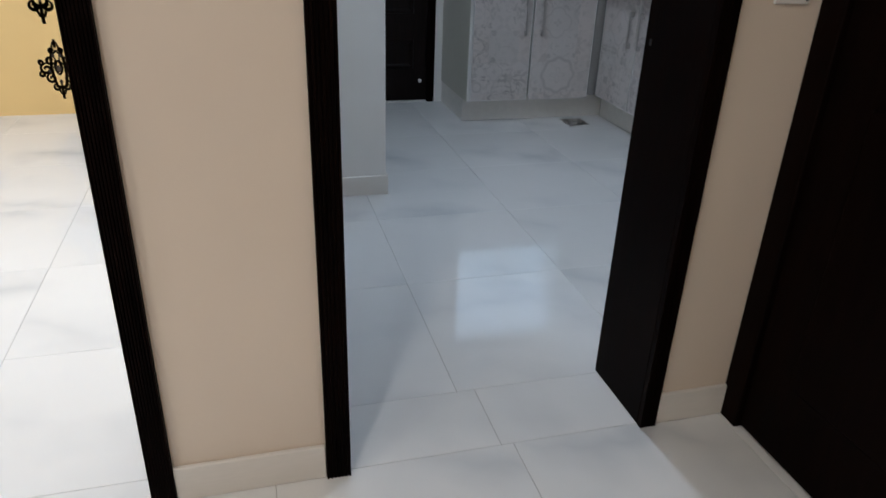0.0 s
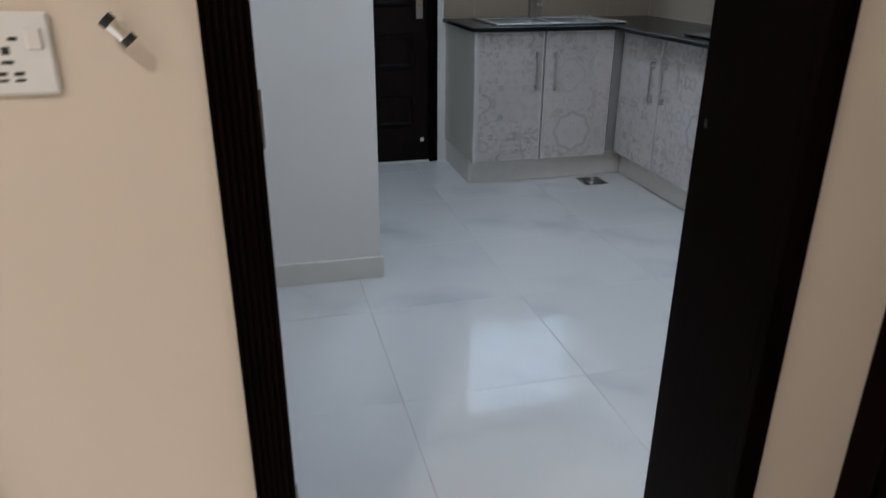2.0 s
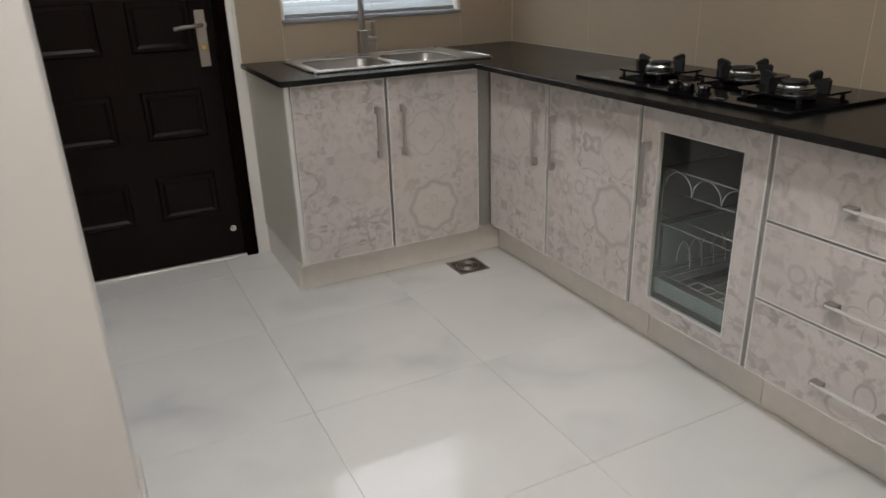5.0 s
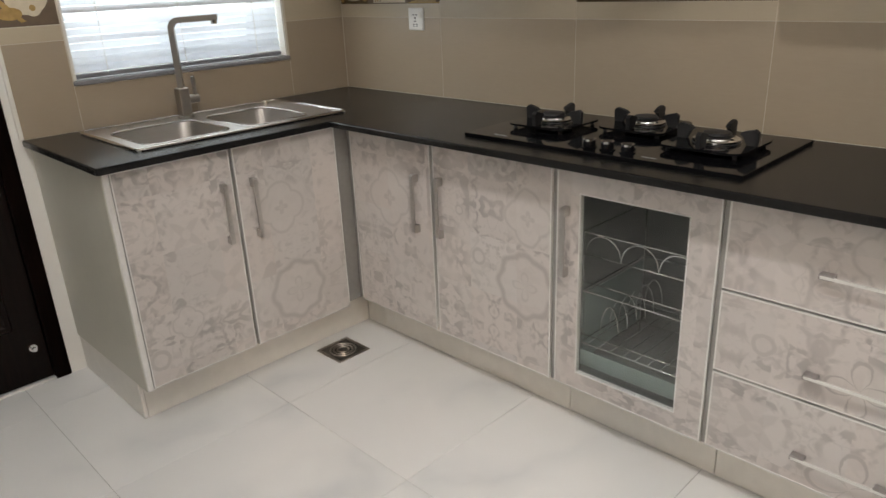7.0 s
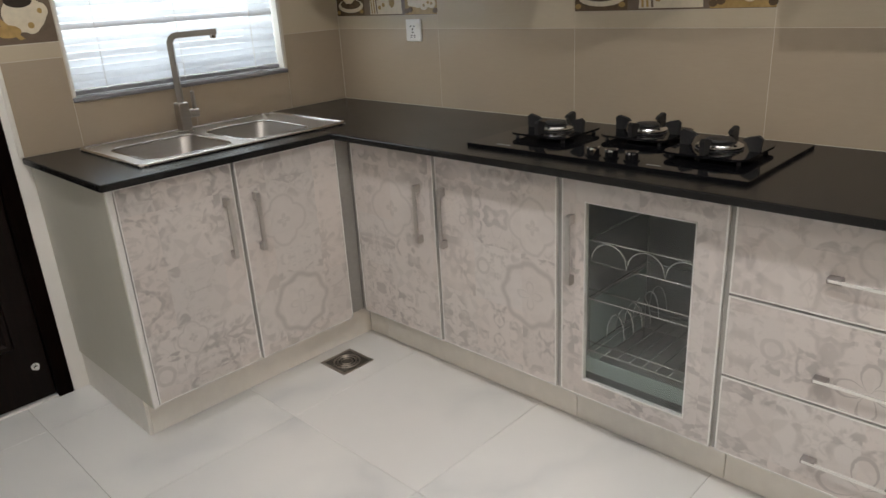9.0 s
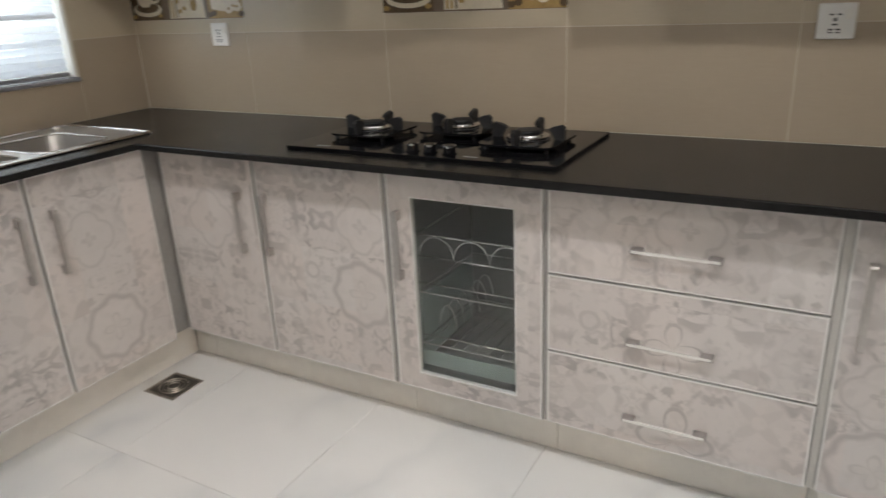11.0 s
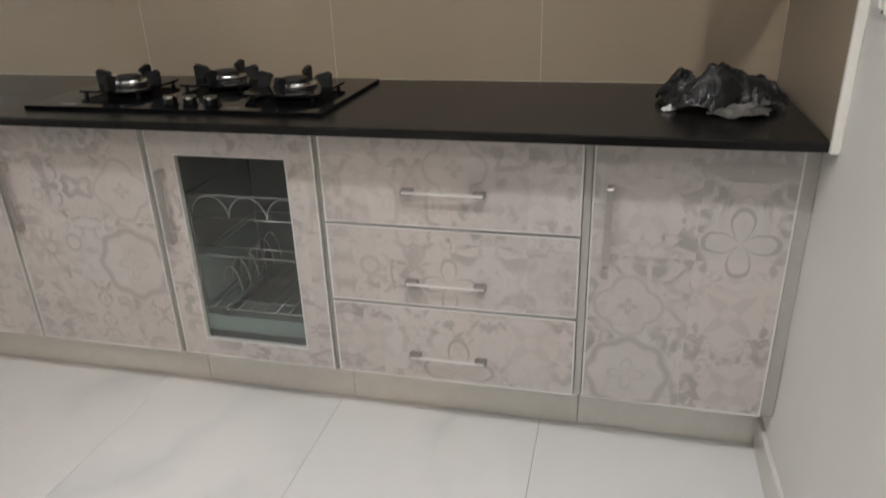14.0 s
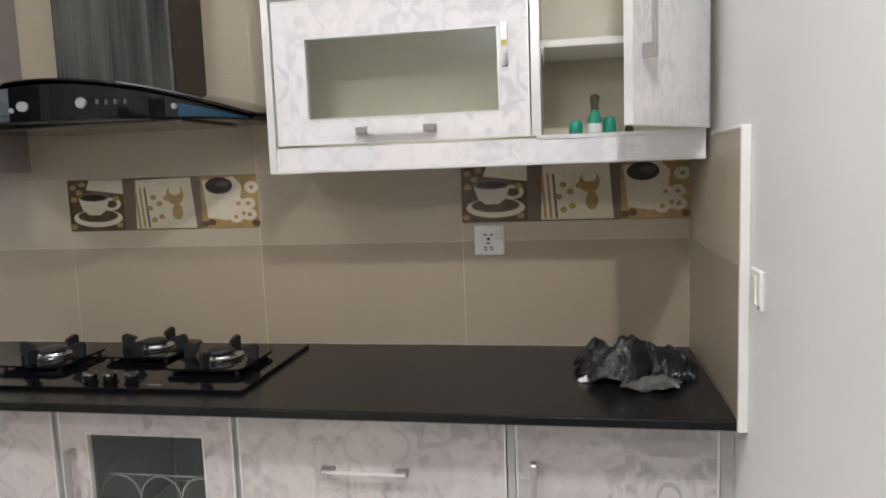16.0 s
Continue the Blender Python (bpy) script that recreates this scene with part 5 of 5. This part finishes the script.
vb = [bm.verts.new((fascia_x(y) - 0.0038, y, z1)) for y, z0, z1 in fr]
for i in range(6):
    bm.faces.new((va[i], va[i + 1], vb[i + 1], vb[i]))
bmesh.ops.solidify(bm, geom=bm.faces[:], thickness=0.001)
part("film", bm, M_FILM, HOOD, "corner of blue protective film")


# ---- sockets, switches ----
def socket(at, out, label, slots="cross", size=0.043):
    """A square wall plate; out: the wall's normal."""
    at, out = Vector(at), Vector(out)
    side = Vector((0, 0, 1)).cross(out)
    s = thing("wall_socket" if slots != "rocker" else "light_switch", label, "socket" if slots != "rocker" else "switch")

    def slab(name, a, b, hw, hh, d0, d1, bev, mat, parent):
        p = [at + side * (a + sa * hw) + Vector((0, 0, b + sb * hh)) + out * d for sa in (-1, 1) for sb in (-1, 1) for d in (d0, d1)]
        return part(name, box([min(q[i] for q in p) for i in range(3)], [max(q[i] for q in p) for i in range(3)], bev), mat, parent)

    pl = slab("plate", 0, 0, size, size, 0, 0.009, 0.003, M_SOCKET, s)
    if slots == "rocker":
        slab("rocker", 0, 0, 0.016, 0.026, 0.008, 0.013, 0.002, M_TRIM, pl)
        slab("screw", size * 0.8, -size * 0.8, 0.003, 0.003, 0.008, 0.0105, 0.001, M_DARK, pl)
    else:
        for a, b, w_, h_ in ((-0.012, 0.016, 0.0045, 0.002), (0.006, 0.016, 0.0045, 0.002), (-0.003, 0.004, 0.004, 0.004), (-0.003, -0.008, 0.006, 0.002), (-0.011, -0.020, 0.005, 0.002), (0.006, -0.020, 0.005, 0.002), (-0.011, -0.027, 0.005, 0.0015), (0.006, -0.027, 0.005, 0.0015)):
            slab("slot", a, b, w_, h_, 0.0085, 0.0095, 0, M_DARK, pl)
        slab("rocker", 0.027, 0.016, 0.008, 0.012, 0.008, 0.0125, 0.002, M_TRIM, pl)
    return s


TX = XE - 0.010
socket((TX, 6.932, 1.186), (-1, 0, 0), "white square wall socket on the beige tiles")
socket((TX, 4.824, 1.194), (-1, 0, 0), "white square wall socket under a decor tile")
socket((0.489, YH - 0.004, 1.134), (0, -1, 0), "white square wall socket on the cream hall wall")
socket((1.683, YH - 0.004, 1.116), (0, -1, 0), "white wall switch plate beside the doorway", "rocker")
socket((2.585, YS, 1.165), (0, 1, 0), "white wall switch on the kitchen end wall", "rocker", 0.036)

HK = thing("wall_hook", "small chrome and black knob hook on the cream hall wall", "hook")
hp = Vector((0.602, YH - 0.004, 1.160))
part("stem", rod(hp, hp + Vector((0, -0.024, -0.003)), 0.006, 14), M_CHROME, HK)
part("knob", rod(hp + Vector((-0.006, -0.026, 0.005)), hp + Vector((0.007, -0.026, -0.009)), 0.008, 18), M_CHROME, HK)
part("cap", rod(hp + Vector((-0.006, -0.026, 0.005)), hp + Vector((-0.012, -0.026, 0.011)), 0.0086, 18), M_BLACKPLASTIC, HK, "black cap")
part("cap", rod(hp + Vector((0.007, -0.026, -0.009)), hp + Vector((0.012, -0.026, -0.015)), 0.0086, 18), M_BLACKPLASTIC, HK, "black cap")

# floor drain
DRAIN = thing("floor_drain", "square dark steel floor drain with a round grating", "floor drain")
dc, dh = Vector((2.621, 6.779)), 0.073
part("frame", boxes(((dc.x - dh, dc.y - dh, -0.006), (dc.x + dh, dc.y - dh + 0.012, 0.003)), ((dc.x - dh, dc.y + dh - 0.012, -0.006), (dc.x + dh, dc.y + dh, 0.003)), ((dc.x - dh, dc.y - dh + 0.012, -0.006), (dc.x - dh + 0.012, dc.y + dh - 0.012, 0.003)), ((dc.x + dh - 0.012, dc.y - dh + 0.012, -0.006), (dc.x + dh, dc.y + dh - 0.012, 0.003))), M_NICKEL, DRAIN)
M_DRAIN = plain("tarnished_steel", (0.16, 0.15, 0.14), 0.35, 0.8, 60, 0.3)
part("tray", boxes(((dc.x - dh + 0.012, dc.y - dh + 0.012, -0.006), (dc.x + dh - 0.012, dc.y + dh - 0.012, 0.0018))), M_DRAIN, DRAIN, "tarnished drain plate")
for r in (0.050, 0.036, 0.022):
    part("grate_ring", tube([(dc.x + r * math.cos(k * math.tau / 28), dc.y + r * math.sin(k * math.tau / 28), 0.002) for k in range(28)], 0.0035, 6, closed=True), M_NICKEL, DRAIN)
for k in range(8):
    a = k * math.tau / 8
    part("slot", box((-0.003, 0.026, 0.0017), (0.003, 0.046, 0.0021)), M_DARK, DRAIN).matrix_basis = Matrix.Translation((dc.x, dc.y, 0)) @ Matrix.Rotation(a, 4, "Z")

# ---- damask decals in the lounge ----
def spiral(cx, cz, r, turns, start, sense):
    out = []
    for k in range(26):
        t = k / 25
        a = start + sense * turns * math.tau * t
        out.append((cx + r * (1 - 0.82 * t) * math.cos(a), cz + r * (1 - 0.82 * t) * math.sin(a)))
    return out


def damask(cx, cz, h):
    """A mirrored scroll ornament of flat vinyl, h tall."""
    dk = thing("wall_decal", "dark brown damask scroll decal on the yellow wall", "wall decal", "damask decals")
    y = 7.4185
    k = h / 2
    strokes = []
    for m in (-1, 1):
        for sx, sz, r, turns, st, se in ((0.22, 0.30, 0.17, 1.3, 2.6, 1), (0.38, 0.02, 0.20, 1.4, 2.0, -1), (0.26, -0.30, 0.17, 1.3, 1.6, -1), (0.12, 0.62, 0.11, 1.2, 3.0, 1), (0.14, -0.60, 0.12, 1.2, 1.4, -1), (0.52, -0.16, 0.10, 1.1, 1.8, -1), (0.50, 0.24, 0.10, 1.1, 3.6, 1)):
            strokes.append([(cx + m * k * (p[0]), cz + k * p[1]) for p in spiral(sx, sz, r, turns, st, se)])
        strokes.append([(cx + m * k * (0.05 + 0.16 * math.sin(t * math.pi)), cz + k * (-0.85 + 1.75 * t)) for t in [i / 16 for i in range(17)]])
        strokes.append([(cx + m * k * 0.10 * math.sin(t * math.pi), cz + k * (-0.2 + 0.5 * t)) for t in [i / 12 for i in range(13)]])
    strokes.append([(cx, cz - k * 1.0), (cx, cz - k * 0.5)])
    strokes.append([(cx, cz + k * 0.7), (cx, cz + k * 0.98)])
    for st in strokes:
        bm = bmesh.new()
        L, n_ = [], len(st)
        for i, p in enumerate(st):
            a, b = st[max(i - 1, 0)], st[min(i + 1, n_ - 1)]
            dx, dz = b[0] - a[0], b[1] - a[1]
            q = math.hypot(dx, dz) or 1
            wd = h * (0.010 + 0.014 * math.sin(math.pi * (i + 0.5) / n_))
            L.append((bm.verts.new((p[0] - dz / q * wd, y, p[1] + dx / q * wd)), bm.verts.new((p[0] + dz / q * wd, y, p[1] - dx / q * wd))))
        for a, b in zip(L, L[1:]):
            bm.faces.new((a[0], a[1], b[1], b[0]))
        bmesh.ops.solidify(bm, geom=bm.faces[:], thickness=0.0008)
        part("scroll", bm, M_DECAL, dk)
    bm = bmesh.new()
    for sx, sz, r in ((0, 0.02, 0.07), (0.1, 0.45, 0.045), (-0.1, 0.45, 0.045), (0, -0.42, 0.05), (0.3, -0.06, 0.04), (-0.3, -0.06, 0.04)):
        plate(oval(cx + k * sx, cz + k * sz, k * r, k * r * 1.6, 12), 1, y - 0.0012, 0.0008, bm)
    part("dots", bm, M_DECAL, dk)


damask(-0.515, 0.275, 0.36)
damask(-0.545, 0.79, 0.50)
damask(-1.06, 0.40, 0.36)


# ---- wall tiles ----
def tile_obj(parent, lo, hi, mat):
    return part("tile", box(lo, hi, 0.0003), mat, parent)


def cup_tile(parent, y0, y1, z0, z1):
    """A strip tile printed with three coffee-cup pictures; y falls from y1 to y0 as one looks at it."""
    fx = XE - 0.010
    t = part("decor_tile", box((fx, y0 + 0.001, z0 + 0.001), (XE - 0.001, y1 - 0.001, z1 - 0.001), 0.001), M_TAUPE, parent, "brown decor tile printed with coffee cups")
    w_, h_ = y1 - y0, z1 - z0

    def print_on(name, outline, mat, lift):
        pts = [(y1 - u * w_, z0 + v * h_) for u, v in outline]
        part(name, plate(pts, 0, fx - 0.0002 * lift, 0.0002 * lift), mat, t)

    def o(cu, cv, ru, rv, seg=18):
        return [(cu + ru * math.cos(k * math.tau / seg), cv + rv * math.sin(k * math.tau / seg)) for k in range(seg)]

    # first picture: cup and saucer
    print_on("print", [(0.0, 0.02), (0.30, 0.02), (0.30, 0.98), (0.0, 0.98)], M_CUPBROWN, 1)
    print_on("print", [(0.10, 0.80), (0.30, 0.70), (0.30, 0.98), (0.12, 0.98)], M_CUPWHITE, 2)
    print_on("print", o(0.155, 0.26, 0.135, 0.17), M_CUPWHITE, 3)
    print_on("print", o(0.155, 0.30, 0.110, 0.12), M_CUPBROWN, 4)
    print_on("print", o(0.235, 0.52, 0.05, 0.12), M_CUPWHITE, 5)
    print_on("print", o(0.235, 0.52, 0.03, 0.07), M_CUPBROWN, 6)
    print_on("print", [(0.055, 0.66), (0.225, 0.66), (0.205, 0.42), (0.17, 0.32), (0.11, 0.32), (0.075, 0.42)], M_CUPWHITE, 7)
    print_on("print", o(0.14, 0.66, 0.085, 0.085), M_TAUPE, 8)
    print_on("print", o(0.14, 0.65, 0.068, 0.06), M_COFFEE, 9)
    for bu, bv in ((0.03, 0.85), (0.06, 0.75), (0.03, 0.62), (0.08, 0.9), (0.27, 0.12), (0.26, 0.62), (0.02, 0.1)):
        print_on("print", o(bu, bv, 0.018, 0.05, 10), M_CUPTAN, 10 + 0.5 * bu + bv)
    # second picture: pale napkin with shapes
    print_on("print", [(0.36, 0.04), (0.68, 0.04), (0.66, 0.97), (0.37, 0.95)], M_CUPWHITE, 1)
    for u0 in (0.375, 0.40, 0.425):
        print_on("print", [(u0, 0.06), (u0 + 0.012, 0.06), (u0 - 0.004, 0.80), (u0 - 0.014, 0.80)], M_CUPTAN if u0 < 0.41 else M_TAUPE, 2)
    print_on("print", o(0.575, 0.66, 0.045, 0.19), M_CUPTAN, 3)
    print_on("print", o(0.575, 0.75, 0.032, 0.10), M_CUPWHITE, 4)
    print_on("print", [(0.50, 0.34), (0.585, 0.50), (0.66, 0.34), (0.60, 0.08), (0.54, 0.08)], M_CUPWHITE, 5)
    print_on("print", o(0.585, 0.34, 0.028, 0.15), M_CUPTAN, 6)
    for bu, bv in ((0.46, 0.62), (0.49, 0.5), (0.44, 0.42), (0.50, 0.26), (0.46, 0.2), (0.53, 0.6)):
        print_on("print", o(bu, bv, 0.016, 0.05, 10), M_CUPTAN, 7 + 0.5 * bu + bv)
    # third picture: large cup seen close with flowers
    print_on("print", [(0.71, 0.02), (1.0, 0.02), (1.0, 0.98), (0.71, 0.98)], M_CUPTAN, 1)
    print_on("print", [(0.72, 0.90), (0.88, 0.96), (0.92, 0.80), (0.90, 0.30), (0.84, 0.16), (0.74, 0.22)], M_CUPWHITE, 2)
    print_on("print", o(0.805, 0.80, 0.070, 0.155), M_COFFEE, 3)
    print_on("print", o(0.825, 0.83, 0.035, 0.06), M_CUPBROWN, 4)
    for k, (bu, bv) in enumerate(((0.90, 0.46), (0.95, 0.46), (0.925, 0.28), (0.885, 0.22), (0.955, 0.26), (0.97, 0.75))):
        print_on("print", o(bu, bv, 0.035, 0.11, 12), M_CUPWHITE, 5 + k)
        print_on("print", o(bu, bv, 0.011, 0.035, 10), M_CUPTAN, 11 + k)
    for k, (bu, bv) in enumerate(((0.725, 0.10), (0.76, 0.13), (0.985, 0.1))):
        print_on("print", o(bu, bv, 0.02, 0.06, 10), M_CUPBROWN, 17 + k)


def cup_tile_north(parent, x0, x1, z0, z1):
    fy_ = YN - 0.010
    t = part("decor_tile", box((x0 + 0.001, fy_, z0 + 0.001), (x1 - 0.001, YN - 0.001, z1 - 0.001), 0.001), M_TAUPE, parent, "brown decor tile printed with coffee cups")
    w_, h_ = x1 - x0, z1 - z0
    for pts, mat, lift in ((oval(0.55, 0.55, 0.34, 0.34), M_CUPWHITE, 1), (oval(0.5, 0.80, 0.22, 0.13), M_COFFEE, 2), (oval(0.25, 0.25, 0.2, 0.12), M_CUPTAN, 2), (oval(0.62, 0.34, 0.14, 0.16), M_CUPWHITE, 3), (oval(0.62, 0.34, 0.05, 0.06), M_CUPTAN, 4), (oval(0.8, 0.6, 0.13, 0.16), M_CUPWHITE, 3), (oval(0.8, 0.6, 0.04, 0.05), M_CUPTAN, 4), ([(0.05, 0.5), (0.4, 0.08), (0.48, 0.1), (0.1, 0.6)], M_CUPTAN, 5)):
        part("print", plate([(x0 + u * w_, z0 + v * h_) for u, v in pts], 1, fy_ - 0.0002 * lift, 0.0002 * lift), mat, t)


G = 0.0016
COLS = (4.274, 4.902, 5.525, 6.168, 6.800, 7.418)
ROWS_Z = (TOP + 0.001, 1.192, 1.410, 1.70, 2.27, CEIL - 0.002)
te = structure("tiling_east", boxes(((XE - 0.0094, 4.274, TOP), (XE - 0.0005, 7.429, CEIL - 0.001))), M_WGROUT, "beige and cream wall tiling with pale joints", "tiling")
for ci in range(5):
    for ri in range(5):
        y0, y1, z0, z1 = COLS[ci], COLS[ci + 1], ROWS_Z[ri], ROWS_Z[ri + 1]
        if ri == 1 and ci in (0, 2, 4):
            tile_obj(te, (XE - 0.010, y0 + G / 2, z0 + G / 2), (XE - 0.0090, y1 - G / 2, 1.2435), M_TILE_LIGHT)
            cup_tile(te, y0, y1, 1.243, z1)
        else:
            tile_obj(te, (XE - 0.010, y0 + G / 2, z0 + G / 2), (XE - 0.0090, y1 - G / 2, z1 - G / 2), M_TILE if ri == 0 else M_TILE_LIGHT)
tn = structure("tiling_north", boxes(((1.872, YN - 0.0094, TOP), (WX0, YN - 0.0005, CEIL - 0.001)), ((WX0, YN - 0.0094, TOP), (WX1, YN - 0.0005, WZ0 - 0.013)), ((WX1, YN - 0.0094, TOP), (3.249, YN - 0.0005, CEIL - 0.001)), ((WX0, YN - 0.0094, WZ1 + 0.001), (WX1, YN - 0.0005, CEIL - 0.001))), M_WGROUT, "beige and cream tiling round the window", "tiling")
for x0, x1, z0, z1, m_ in ((1.872, WX0 - 0.004, TOP, 1.192, M_TILE), (1.872, WX0 - 0.004, 1.192, 1.2425, M_TILE_LIGHT), (WX1 + 0.007, 3.249, TOP, 1.192, M_TILE), (WX0 - 0.004, 2.505, TOP, WZ0 - 0.013, M_TILE), (2.505, WX1 + 0.007, TOP, WZ0 - 0.013, M_TILE),
                           (WX1 + 0.007, 3.249, 1.192, 1.70, M_TILE_LIGHT), (1.872, WX0 - 0.002, 1.41, 1.70, M_TILE_LIGHT), (1.872, WX0 - 0.002, 1.70, 2.27, M_TILE_LIGHT), (WX1 + 0.002, 3.249, 1.70, 2.27, M_TILE_LIGHT),
                           (1.872, 2.5, 2.27, CEIL - 0.002, M_TILE_LIGHT), (2.5, 3.249, 2.27, CEIL - 0.002, M_TILE_LIGHT), (WX0, WX1, WZ1 + 0.001, 2.27, M_TILE_LIGHT)):
    tile_obj(tn, (x0 + G / 2, YN - 0.010, z0 + G / 2), (x1 - G / 2, YN - 0.0090, z1 - G / 2), m_)
cup_tile_north(tn, 1.872, WX0 - 0.004, 1.243, 1.410)
structure("tile_edge", boxes(((1.858, YN - 0.013, TOP - 0.0), (1.8715, YN - 0.0005, CEIL - 0.001)), bevel=0.002), M_TRIM, "white tile edge strip by the back door", "trim")
ts = structure("tiling_south", boxes(((2.668, YS + 0.0005, TOP), (XE - 0.011, YS + 0.0085, 1.456))), M_WGROUT, "short return of beige wall tiling over the worktop", "tiling")
for z0, z1, m_ in ((TOP, 1.192, M_TILE), (1.192, 1.458, M_TILE_LIGHT)):
    tile_obj(ts, (2.668, YS + 0.008, z0 + G / 2), (XE - 0.012, YS + 0.016, z1 - G / 2), m_)
structure("tile_edge", boxes(((2.655, YS + 0.0005, TOP - SLAB), (2.6675, YS + 0.019, 1.464)), ((2.668, YS + 0.0005, 1.4585), (2.94, YS + 0.019, 1.466)), bevel=0.002), M_TRIM, "white tile edge strip at the end wall", "trim")

# ---- floor tiles ----
fl = structure("floor", boxes(((-3.3, 0.2, -0.12), (1.98, 3.957, -0.0022)), ((-3.3, 3.957, -0.12), (3.46, 7.65, -0.0022))), M_GROUT, "polished white marble-look porcelain floor tiles with grey veins", "floor")
tile_mesh = {}


def floor_tile(x0, x1, y0, y1):
    g_ = 0.0013
    w_, h_ = round(x1 - x0, 4), round(y1 - y0, 4)
    key = (w_, h_)
    if key not in tile_mesh:
        bm = box((-w_ / 2 + g_ / 2, -h_ / 2 + g_ / 2, -0.009), (w_ / 2 - g_ / 2, h_ / 2 - g_ / 2, 0.0), 0.0009)
        tile_mesh[key] = part("tile", bm, M_FLOOR, fl)
        tile_mesh[key].location = ((x0 + x1) / 2, (y0 + y1) / 2, 0)
        return
    t = tile_mesh[key].copy()
    scene.collection.objects.link(t)
    t.location = ((x0 + x1) / 2, (y0 + y1) / 2, 0)


def tile_field(xs, ys):
    for a, b in zip(xs, xs[1:]):
        for c, d_ in zip(ys, ys[1:]):
            floor_tile(a, b, c, d_)


S = 0.596
tile_field([0.425] + [1.077 + S * k for k in range(-1, 4)] + [3.27], [4.193, 4.838] + [4.838 + S * k for k in range(1, 5)] + [7.66])
tile_field([0.70, 1.128, 1.56], [3.957, 4.193])
tile_field([1.16 + S * k for k in range(-8, 2)] + [1.98], [3.957 - S * k for k in range(6, -1, -1)])
tile_field([0.42 - S * k for k in range(6, -1, -1)], [3.957] + [4.03 + S * k for k in range(0, 7)])
